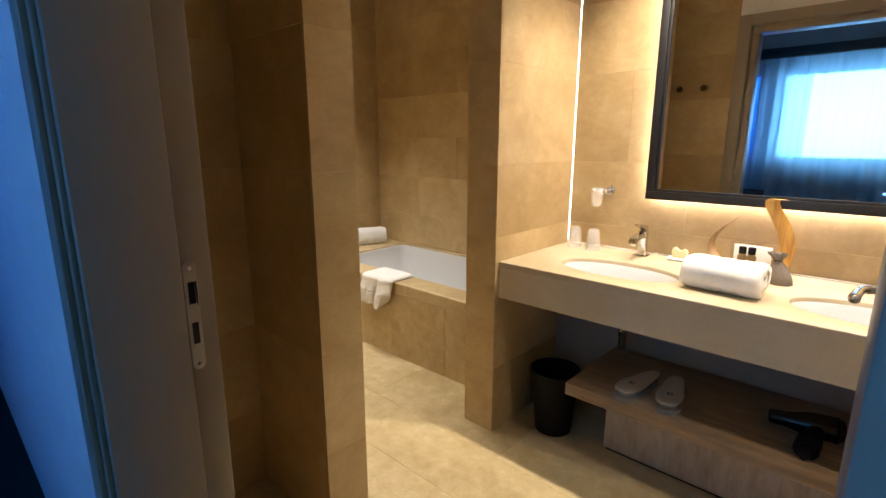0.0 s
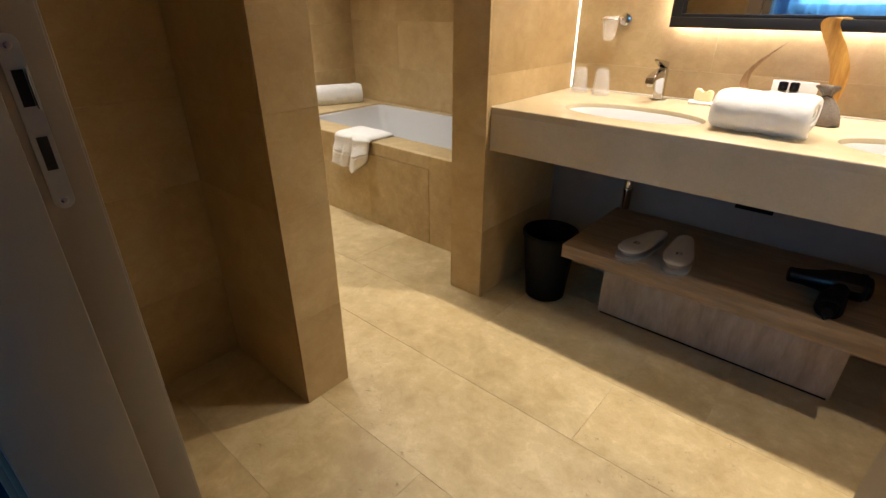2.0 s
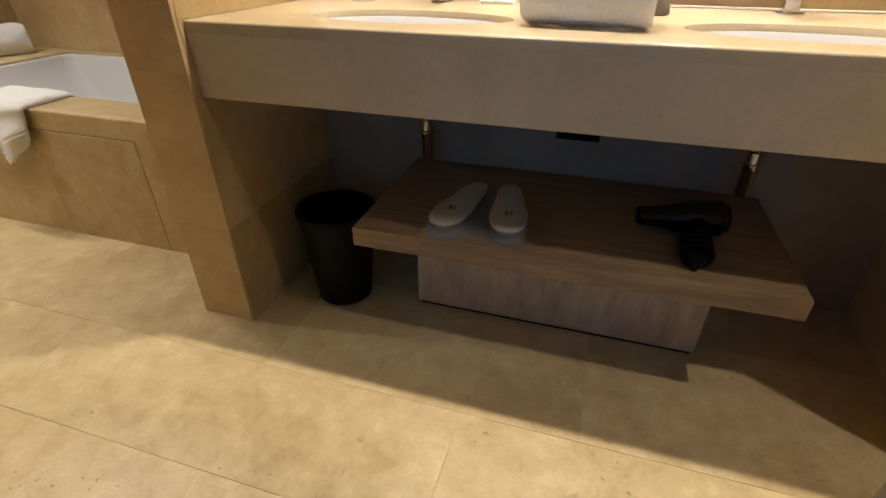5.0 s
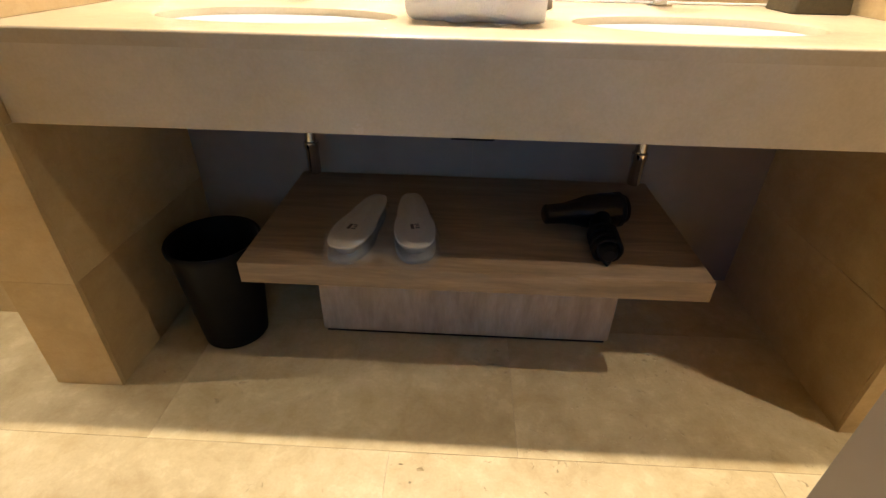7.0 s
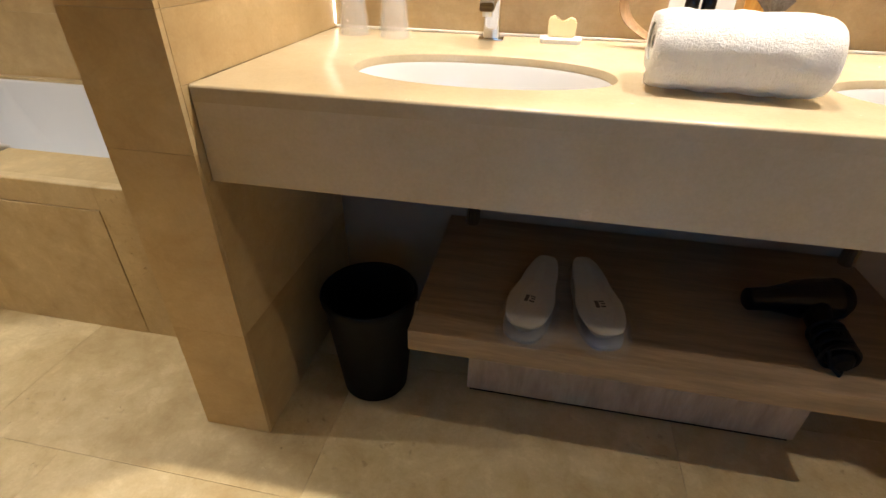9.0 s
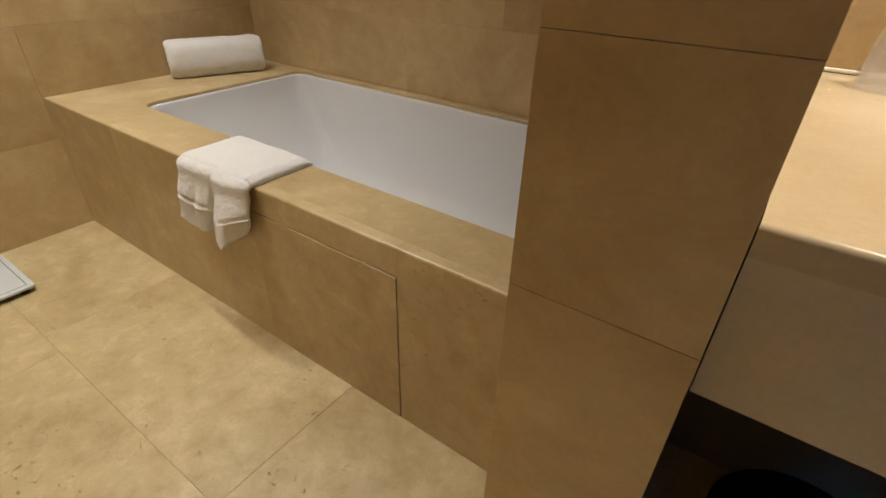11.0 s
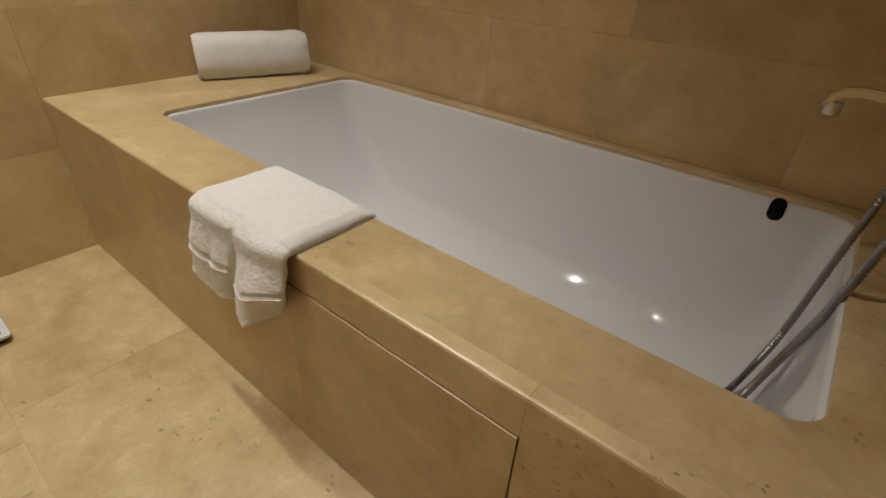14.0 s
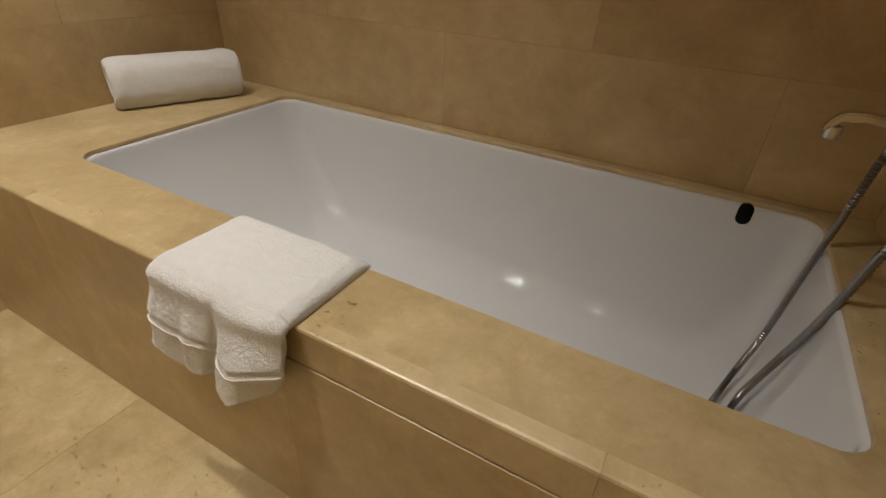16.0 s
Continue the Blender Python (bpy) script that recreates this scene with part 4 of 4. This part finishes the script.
    for g, z in ((0.018, 0.0006), (0.014, 0.006), (0.008, 0.024), (0.004, 0.042), (-0.006, 0.0475), (-0.03, 0.048)):
        rings.append([(p[0] + 0.010 * noise.noise(Vector((p[0] * 60, p[1] * 60, z * 50))), p[1] + 0.010 * noise.noise(Vector((p[0] * 60, p[1] * 60, z * 50 + 7))), max(SH + 0.0005, p[2] + 0.003 * noise.noise(Vector((p[0] * 70, p[1] * 70, 3))))) for p in outline(g, z, -0.008)])
    loft(bm, rings)
    part("plastic_bag", bm, FILM, s, "thin clear plastic bag", 10)


def film_knot():
    k = thing("plastic_wrapping", 0.690, 0.125, SH, "crumpled clear plastic wrapping between the slippers", "wrapping")
    bm = B()
    rows = []
    for i in range(26):
        u = i / 25
        row = []
        for j in range(22):
            v = j / 21
            x, y = 0.632 + 0.118 * u, 0.062 + 0.125 * v
            h = 0.010 + 0.020 * math.exp(-(((u - 0.5) / 0.24) ** 2)) * math.exp(-(((v - 0.45) / 0.5) ** 2))
            h += 0.011 * noise.noise(Vector((x * 55, y * 55, 1))) + 0.006 * noise.noise(Vector((x * 140, y * 140, 5)))
            w = 0.012 * noise.noise(Vector((v * 5, u * 5, 9)))
            row.append((x + w, max(0.058, y + w), SH + max(0.0008, h * min(1.0, 5 * min(u, 1 - u) + 0.1))))
        rows.append(row)
    loft(bm, rows, closed=False)
    part("film", bm, FILM, k, smooth=6)


film_knot()
slipper(0.622, 0.212, -13, -1)
slipper(0.752, 0.226, 11, 1)


def hair_dryer():
    h = thing("hair_dryer", 1.2, 0.22, SH, "black hair dryer lying on the oak shelf", "hair dryer")
    z = SH + 0.042
    a = Vector((1.085, 0.272, z))
    d = Vector((0.975, 0.22, 0)).normalized()
    bm = B()
    tube(bm, [a + d * s for s in (0, 0.004, 0.05, 0.085, 0.115, 0.16, 0.20, 0.222, 0.228)], [0.020, 0.025, 0.027, 0.034, 0.0425, 0.046, 0.045, 0.037, 0.020], 32)
    part("barrel", bm, GLOSS_BLACK, h)
    bm = B()
    tube(bm, [a + d * s for s in (0.194, 0.196, 0.206, 0.208)], [0.0445, 0.0468, 0.0468, 0.0445], 32)
    part("rear_ring", bm, BLACK, h)
    bm = B()
    p = a + d * 0.15
    tube(bm, [p + Vector((0, -0.02, -0.006)), p + Vector((-0.008, -0.065, -0.010)), p + Vector((-0.014, -0.115, -0.012)), p + Vector((-0.016, -0.190, -0.014)), p + Vector((-0.016, -0.200, -0.014))], [0.030, 0.026, 0.024, 0.023, 0.014], 24)
    part("handle", bm, BLACK, h)
    bm = B()
    c0, c1 = p + Vector((-0.012, -0.105, -0.009)), p + Vector((-0.016, -0.185, -0.012))
    pts = []
    for i in range(150):
        f = i / 149
        q = c0.lerp(c1, f)
        w = 2 * math.pi * 6.4 * f
        pts.append((q.x + 0.0335 * math.cos(w), q.y + 0.004 * math.sin(w * 0.5), max(q.z + 0.0300 * math.sin(w), SH + 0.0045)))
    e = Vector(pts[-1])
    pts += [(e.x + 0.012, e.y - 0.012, SH + 0.016), (e.x + 0.026, e.y - 0.022, SH + 0.006), (e.x + 0.034, e.y - 0.010, SH + 0.006)]
    tube(bm, pts, 0.0042, 8)
    part("cord", bm, BLACK, h, "black cord wound round the handle")
    bm = B()
    r = p + Vector((0.012, -0.11, 0.004))
    box(bm, r.x - 0.004, r.x + 0.008, r.y - 0.02, r.y + 0.02, r.z - 0.006, r.z + 0.004, 0.002)
    part("switch", bm, GLOSS_BLACK, h)


hair_dryer()


# ---- bath ----
TX0, TX1, TY0, TY1 = -1.902, -0.275, 0.446, 1.168
RIM = DECK - 0.0125


def bath_surround():
    d = thing("bath_surround", -1.2, BY, 0, "travertine bath deck and front with an access panel", "bath surround")
    bm = B()
    hole = [(p[0], p[1]) for p in rounded_rect(TX0, TX1, TY0, TY1, 0.055, 0, 14)]
    plate(bm, XL + 0.001, PX0 - 0.001, BY + 0.03, YB - 0.001, DECK - 0.012, DECK, hole, 0.004)
    part("deck", bm, STONE_BATH, d)
    marks = [XL + 0.001, -1.755, -1.05, -0.556, PX0 - 0.001]

    def front(name, a, b, z0, z1, inset=0.0, nose=0.005):
        bm = B()
        prof = [(BY + inset, z0), (BY + inset, z1 - nose), (BY + inset + nose * 0.3, z1 - nose * 0.3), (BY + inset + nose, z1), (BY + 0.03, z1), (BY + 0.03, z0)]
        loft(bm, [[(x, y, z) for y, z in prof] for x in (a + 0.0004, b - 0.0004)], True, True)
        part(name, bm, STONE_BATH, d, smooth=0)

    for i, (a, b) in enumerate(zip(marks, marks[1:])):
        if i == 2:
            front("access_panel", a + 0.0015, b - 0.0019, 0.0008, DECK - 0.0755, -0.0015, 0.0015)
            front("fascia", a - 0.0003, b + 0.0003, DECK - 0.072, DECK)
        else:
            front("front_panel", a, b, 0.0008, DECK)
    bm = B()
    box(bm, XL + 0.001, PX0 - 0.001, BY + 0.031, BY + 0.05, 0.0008, DECK - 0.03)
    part("backing", bm, GROUT, d, smooth=0)


bath_surround()


def bathtub():
    t = thing("bathtub", -1.1, 0.8, 0.06, "white enamelled built-in bathtub, empty", "bathtub")
    bm = B()
    rings = []
    for l, r, s, z, rad in ((-0.03, -0.03, -0.025, RIM, 0.075), (-0.002, -0.002, -0.002, RIM, 0.055), (0.001, 0.001, 0.001, RIM - 0.0008, 0.055), (0.0035, 0.0035, 0.0035, RIM - 0.003, 0.055), (0.0055, 0.0055, 0.0055, RIM - 0.007, 0.055), (0.0065, 0.0062, 0.0065, RIM - 0.014, 0.055), (0.02, 0.008, 0.009, DECK - 0.10, 0.06),
                            (0.10, 0.02, 0.02, DECK - 0.25, 0.075), (0.18, 0.035, 0.04, DECK - 0.36, 0.095), (0.235, 0.06, 0.075, DECK - 0.405, 0.115), (0.31, 0.11, 0.12, DECK - 0.422, 0.12), (0.40, 0.18, 0.17, DECK - 0.427, 0.12)):
        rings.append(rounded_rect(TX0 + l, TX1 - r, TY0 + s, TY1 - s, rad, z, 14))
    loft(bm, rings, False, True)
    shell = part("shell", bm, CERAMIC, t, smooth=60)
    bm = B()
    cx, cz = -0.424, 0.481
    yy = TY1 - 0.0065
    ring = lambda g, y: [(cx + (0.0155 + g) * math.cos(a), y, cz + (0.0155 + g) * math.sin(a) + (0.011 if math.sin(a) > 0 else -0.011)) for a in (2 * math.pi * (i + 0.5) / 36 for i in range(36))]
    loft(bm, [ring(0, yy + 0.01), ring(0.001, yy - 0.002), ring(-0.003, yy - 0.0045)], False, True)
    part("overflow", bm, BLACK, shell, "black oval overflow cover")
    bm = B()
    turned(bm, (-0.62, 0.80, DECK - 0.4268), [(0.036, 0), (0.036, 0.002), (0.028, 0.006), (0.004, 0.007)], 32)
    part("waste_plug", bm, CHROME, shell, "chrome waste plug")


bathtub()


def bath_mixer():
    y = 0.766
    m = thing("bath_mixer", PX0, y, 0.8, "chrome wall bath mixer with long flat spout and hand shower hose", "bath mixer")
    bm = B()
    box(bm, -0.285, -0.232, y - 0.03, y + 0.15, 0.765, 0.825, 0.012, 4)
    part("body", bm, CHROME, m)
    for dy in (-0.005, 0.125):
        bm = B()
        turned(bm, (-0.234, y + dy, 0.795), [(0.018, 0), (0.018, 0.03), (0.03, 0.036), (0.033, 0.0565)], 28, axis="x")
        part("wall_connector", bm, CHROME, m)
    bm = B()
    rings = []
    for s, z, h in ((0, 0.812, 0.008), (0.06, 0.818, 0.0065), (0.11, 0.822, 0.006), (0.135, 0.818, 0.007), (0.146, 0.806, 0.007)):
        x = -0.270 - s
        w = 0.011
        rings.append([(x, y - w, z - h), (x, y + w, z - h), (x, y + w, z + h), (x, y - w, z + h)])
    x = -0.416
    rings.append([(x - 0.004, y - 0.011, 0.796), (x - 0.004, y + 0.011, 0.796), (x - 0.006, y + 0.011, 0.798), (x - 0.006, y - 0.011, 0.798)])
    loft(bm, rings, True, True)
    bmesh.ops.bevel(bm, geom=list(bm.edges), offset=0.0025, segments=2, affect="EDGES")
    spout = part("spout", bm, CHROME, m)
    bm = B()
    turned(bm, (-0.407, y, 0.786), [(0.009, 0), (0.0105, 0.003), (0.0105, 0.018)], 20)
    part("aerator", bm, STEEL, spout)
    bm = B()
    box(bm, -0.358, -0.222, y - 0.012, y + 0.012, 0.874, 0.881, 0.003)
    box(bm, -0.262, -0.225, y - 0.012, y + 0.012, 0.826, 0.8735, 0.004)
    part("lever", bm, CHROME, m)
    bm = B()
    turned(bm, (-0.262, 0.773, 0.745), [(0.011, 0), (0.012, 0.004), (0.012, 0.02)], 22)
    part("diverter", bm, CHROME, m)
    s = thing("hand_shower", -0.25, 1.0, 0.70, "chrome hand shower with a ribbed metal hose trailing into the tub", "hand shower")
    bm = B()
    tube(bm, [(-0.235, 1.02, 0.92), (-0.243, 1.019, 0.86), (-0.258, 1.018, 0.77), (-0.266, 1.017, 0.73), (-0.270, 1.016, 0.715)], [0.014, 0.015, 0.0135, 0.011, 0.009], 20)
    part("handle", bm, CHROME, s)
    bm = B()
    turned(bm, (-0.225, 1.018, 0.82), [(0.013, 0), (0.013, 0.03), (0.026, 0.034), (0.028, 0.0485)], 24, axis="x")
    part("holder", bm, CHROME, s)
    bm = B()
    tube(bm, spline([(-0.270, 1.016, 0.72), (-0.280, 1.010, 0.62), (-0.298, 0.999, 0.45), (-0.316, 0.98, 0.28), (-0.338, 0.962, 0.17), (-0.362, 0.90, 0.125), (-0.40, 0.79, 0.108), (-0.41, 0.70, 0.103), (-0.395, 0.67, 0.103), (-0.37, 0.70, 0.108), (-0.350, 0.80, 0.125), (-0.331, 0.862, 0.18), (-0.312, 0.845, 0.30), (-0.290, 0.812, 0.45), (-0.272, 0.785, 0.62), (-0.262, 0.773, 0.757)], 620), 0.0072, 9, 0.16)
    part("hose", bm, HOSE, s, "ribbed dark chrome shower hose", 60)


bath_mixer()


def hanging_towel():
    t = thing("bath_towel", -1.2, BY, DECK, "white terry hand towel draped over the bath edge", "towel")
    nu, path = 110, []
    for i in range(24):
        path.append((0.452 - 0.175 * i / 23, DECK, 0.0))
    for i in range(1, 9):
        a = radians(90 * i / 8)
        path.append((BY + 0.015 - 0.030 * math.sin(a), DECK - 0.015 * (1 - math.cos(a)), i / 60))
    for i in range(1, 49):
        path.append((BY - 0.015, DECK - 0.015 - 0.178 * i / 48, max(i / 48, 8 / 60)))
    fr, bk = [], []
    for y, z, hang in path:
        rf, rb = [], []
        for j in range(nu):
            u = j / (nu - 1)
            x = -1.312 + 0.308 * u
            x += hang * (-0.055 * (1 - u) ** 1.3 - 0.03 * u * hang) + 0.006 * hang * math.sin(z * 40 + u * 5)
            lobe = 0.018 * math.exp(-(((u - 0.74) / 0.19) ** 2)) + 0.006 * math.exp(-(((u - 0.16) / 0.16) ** 2)) + 0.005 * math.exp(-(((u - 0.37) / 0.07) ** 2))
            crease = -0.016 * math.exp(-(((u - 0.535 + 0.03 * hang) / 0.035) ** 2)) - 0.004 * math.exp(-(((u - 0.28) / 0.04) ** 2))
            rough_ = noise.noise(Vector((x * 12, z * 7, 1))) * 0.0035 + noise.noise(Vector((x * 40, z * 40, 8))) * 0.0010
            pile = noise.noise(Vector((x * 160, y * 160, z * 160))) * 0.0011
            out = min(1.0, hang * 2.2) * (0.009 + lobe + crease + rough_)
            yy = y - max(0.0, out)
            zz = z + 0.004 * noise.noise(Vector((x * 9, y * 9, 6)))
            if hang > 0.05:
                left = 1 / (1 + math.exp((u - 0.52) / 0.02))
                zz += hang * (0.008 * left + (0.004 * math.sin(u * 15) * left) + (1 - left) * (0.055 * max(0.0, u - 0.66) / 0.34 - 0.022 * math.exp(-(((u - 0.66) / 0.12) ** 2))) + 0.004)
            th = 0.0125 * (0.30 + 0.70 * math.sqrt(min(1.0, min(u, 1 - u) / 0.07)))
            if hang == 0:
                back = 0.35 + 0.65 * min(1.0, (0.452 - y) / 0.02)
                rf.append((x, yy, DECK + 2 * th * back + pile + 0.003 * noise.noise(Vector((x * 14, y * 14, 2)))))
                rb.append((x, yy, DECK + 0.0008))
            else:
                ridge = 0.0015 * math.exp(-(((hang - 0.56) / 0.018) ** 2)) - 0.0025 * math.exp(-(((hang - 0.50) / 0.03) ** 2)) + 0.0015 * math.exp(-(((hang - 0.97) / 0.02) ** 2))
                lift = 2 * th * max(0.0, 1 - 5 * hang)
                rf.append((x, min(yy - th - pile - ridge, BY - 0.008), zz + lift))
                rb.append((x, min(yy + th * 0.2, BY - 0.003), zz + 0.0008))
        fr.append(rf)
        bk.append(rb)
    bm = B()
    loft(bm, [a + b[::-1] for a, b in zip(fr, bk)], True, True)
    part("cloth", bm, TERRY, t, smooth=80)
    k = next(i for i, p in enumerate(path) if p[2] > 0.555)
    bm = B()
    a = [(p[0], p[1] - 0.0006, p[2] + 0.0013) for p in fr[k]]
    b = [(p[0], p[1] - 0.0006, p[2] - 0.0013) for p in fr[k]]
    loft(bm, [a, b, [(p[0], p[1] + 0.004, p[2]) for p in b], [(p[0], p[1] + 0.004, p[2]) for p in a], a], closed=False)
    part("woven_band", bm, TERRY_BAND, t, "smooth woven border stripe", 60)


hanging_towel()


def scale():
    x0, x1, y0, y1 = -2.185, -1.878, -0.375, -0.068
    s = thing("bathroom_scale", (x0 + x1) / 2, (y0 + y1) / 2, 0, "flat grey glass bathroom scale on the floor", "scale")
    bm = B()
    loft(bm, [rounded_rect(x0, x1, y0, y1, 0.014, 0.018), rounded_rect(x0 - 0.001, x1 + 0.001, y0 - 0.001, y1 + 0.001, 0.014, 0.021), rounded_rect(x0, x1, y0, y1, 0.014, 0.026), rounded_rect(x0 + 0.003, x1 - 0.003, y0 + 0.003, y1 - 0.003, 0.013, 0.027)], True, True)
    part("platform", bm, SCALE_GLASS, s)
    bm = B()
    a, b = rounded_rect(x0 + 0.017, x1 - 0.017, y0 + 0.017, y1 - 0.017, 0.006, 0.0272), rounded_rect(x0 + 0.019, x1 - 0.019, y0 + 0.019, y1 - 0.019, 0.005, 0.0272)
    loft(bm, [a, [(p[0], p[1], 0.0276) for p in a], [(p[0], p[1], 0.0276) for p in b], b])
    part("border_line", bm, PRINT, s, "thin dark border line", 0)
    for x in (x0 + 0.03, x1 - 0.03):
        for y in (y0 + 0.03, y1 - 0.03):
            bm = B()
            turned(bm, (x, y, 0.0005), [(0.016, 0), (0.018, 0.004), (0.018, 0.0175)], 16)
            part("foot", bm, BLACK, s)


scale()


def robe_hook(x):
    h = thing("robe_hook", x, DY1, 1.84, "round dark bronze robe hook on the stone wall by the door", "hook", "two robe hooks")
    bm = B()
    turned(bm, (x, DY1 + 0.0005, 1.84), [(0.014, 0), (0.014, 0.012), (0.010, 0.018), (0.010, 0.034), (0.022, 0.038), (0.024, 0.048), (0.018, 0.052)], 26, axis="y")
    part("knob", bm, BRONZE, h)


robe_hook(-0.105)
robe_hook(0.075)


# ---- stone facing: every slab a piece of its own ----
slabs = {}


def slab_mesh(w, h, t, mat):
    key = (round(w, 3), round(h, 3), round(t, 4), mat.name)
    if key not in slabs:
        c = 0.0003
        bm = B()
        rings = []
        for g, z in ((0, -t), (0, -c), (c, 0)):
            rings.append([(-w / 2 + g, -h / 2 + g, z), (w / 2 - g, -h / 2 + g, z), (w / 2 - g, h / 2 - g, z), (-w / 2 + g, h / 2 - g, z)])
        loft(bm, rings, False, True)
        slabs[key] = mesh_of("stone_tile", bm, mat, 0)
    return slabs[key]


def face(parent, origin, u, v, ucuts, vcuts, mat, joint=0.0006, t=T - 0.0005, name="stone_tile"):
    """Lay slabs on a plane through origin, spanned by the directions u and v; ucuts may be one list per row."""
    u, v = Vector(u), Vector(v)
    n = u.cross(v)
    turn = Matrix((u, v, n)).transposed().to_4x4()
    for r, (a, b) in enumerate(zip(vcuts, vcuts[1:])):
        row = ucuts[r % len(ucuts)] if isinstance(ucuts[0], (list, tuple)) else ucuts
        for c, d in zip(row, row[1:]):
            if d - c < 0.01 or b - a < 0.01:
                continue
            w, h = d - c - joint, b - a - joint
            ob = new(name, slab_mesh(w, h, t, mat))
            p = Vector(origin) + u * (c + d) / 2 + v * (a + b) / 2 + n * (0.0006 * noise.noise(Vector((c * 7, a * 7, origin[0] * 3 + origin[1]))))
            ob.matrix_basis = Matrix.Translation(p) @ turn
            ob.parent = parent


def cuts(lo, hi, marks):
    return [lo] + [m for m in marks if lo + 0.02 < m < hi - 0.02] + [hi]


Z3 = (0, 0, 1)
above = [z for z in COURSES if z > 0.9]
# bath alcove back wall (faces -y: u runs along +x)
face(wall_bath_back, (0, YB, 0), (1, 0, 0), Z3, [cuts(XL, PX0, (-1.29, -0.44)), cuts(XL, PX0, (-1.72, -0.87))], [DECK, 0.785, 1.12, 1.45, 1.79, 2.12, 2.40, CEIL], STONE_WALL)
# bath end wall (faces +x: u runs along +y)
face(wall_bath_end, (XL, 0, 0), (0, 1, 0), Z3, [cuts(P1B, YB, (-0.45, 0.40)), cuts(P1B, YB, (0.262,)), cuts(P1B, YB, (-0.2, 0.68))], [0, 0.36, 0.755, 1.09, 1.42, 1.755, 2.09, 2.40, CEIL], STONE_WALL)
# partition: front, bath side, vanity side
face(partition, (0, 0, 0), (1, 0, 0), Z3, [PX0, PX1], COURSES, STONE_WALL)
face(partition, (PX0, 0, 0), (0, -1, 0), Z3, [[-YB, -0.75, -T]], COURSES, STONE_WALL)
face(partition, (PX1, 0, 0), (0, 1, 0), Z3, [[T, WY]], [TOP] + above, STONE_WALL)
face(partition, (PX1, 0, 0), (0, 1, 0), Z3, [[T, LY]], [0, 0.33, APRON], STONE_WALL)
face(partition, (PX1, 0, 0), (0, 1, 0), Z3, [[T, FY + 0.04]], [APRON, TOP], STONE_WALL)
# mirror wall
face(wall_mirror, (0, WY, 0), (1, 0, 0), Z3, [cuts(PX1, WX, (1.21,)), cuts(PX1, WX, (0.60, 1.5)), cuts(PX1, WX, (0.30, 1.2))], [TOP, 0.985, 1.315, 1.755, 2.09, 2.40, CEIL], STONE_WALL)
# below the counter: plain panels, darker than the stone above
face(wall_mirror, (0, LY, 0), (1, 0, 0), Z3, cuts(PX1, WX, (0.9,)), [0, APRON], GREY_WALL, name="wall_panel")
# side wall (faces -x: u runs along -y)
face(wall_side, (WX, 0, 0), (0, -1, 0), Z3, [[-WY, -SY - T]], [TOP] + above, STONE_WALL)
face(wall_side, (WX, 0, 0), (0, -1, 0), Z3, [[-LY, -SY - T]], [0, 0.33, APRON], STONE_WALL)
face(wall_side, (WX, 0, 0), (0, -1, 0), Z3, [[-FY - 0.04, -SY - T]], [APRON, TOP], STONE_WALL)
face(wall_side, (0, SY, 0), (1, 0, 0), Z3, [WX, WX + 0.176], COURSES, STONE_WALL)
face(wall_far, (FX, 0, 0), (0, -1, 0), Z3, [cuts(-WY, -DY1, (0.2, 1.05)), cuts(-WY, -DY1, (-0.25, 0.6))], COURSES, STONE_WALL)
# wall stub: end, door side, bath side
face(wall_stub, (P1X, 0, 0), (0, 1, 0), Z3, [P1A, P1B], [0, 0.33, 0.70, 0.975, 1.32, 1.755, 2.09, 2.40, CEIL], STONE_WALL)
face(wall_stub, (0, P1A, 0), (1, 0, 0), Z3, [RX, P1X - T], [0, 0.33, 0.70, 0.975, 1.32, 1.755, 2.09, 2.40, CEIL], STONE_WALL)
face(wall_stub, (0, P1B, 0), (-1, 0, 0), Z3, [cuts(-P1X + T, -XL, (0.9, 1.75)), cuts(-P1X + T, -XL, (0.45, 1.3))], COURSES, STONE_WALL)
# recess and door wall
face(wall_recess, (RX, 0, 0), (0, 1, 0), Z3, [DY1, P1A], [0, 0.33, 0.70, 0.975, 1.32, 1.755, 2.09, 2.40, CEIL], STONE_WALL)
face(wall_door, (0, DY1, 0), (-1, 0, 0), Z3, [[-JL + 0.088, -RX]], COURSES, STONE_WALL)
face(wall_door, (0, DY1, 0), (-1, 0, 0), Z3, [cuts(-FX, -JR - 0.088, (-2.3,))], COURSES, STONE_WALL)
# floor
rows_y = [DY1 - 0.05, -1.21, -0.88, -0.48, -0.15, 0.30, WY]
joints = [(0.2, 1.1), (-0.4, 0.45, 1.3), (-0.42, 1.22), (-1.5, -0.48, 0.727, 1.6), (-1.6, -0.73, 0.15, 1.025), (-1.9, -1.05, -0.2, 0.6, 1.45)]
for (a, b), j in zip(zip(rows_y, rows_y[1:]), joints):
    lo = RX - 0.05 if b < -0.87 else XL - 0.02
    face(floor, (0, 0, 0), (1, 0, 0), (0, 1, 0), cuts(lo, FX + 0.02, j + (2.3,)), [a, b], STONE_FLOOR, 0.0008, 0.0022)
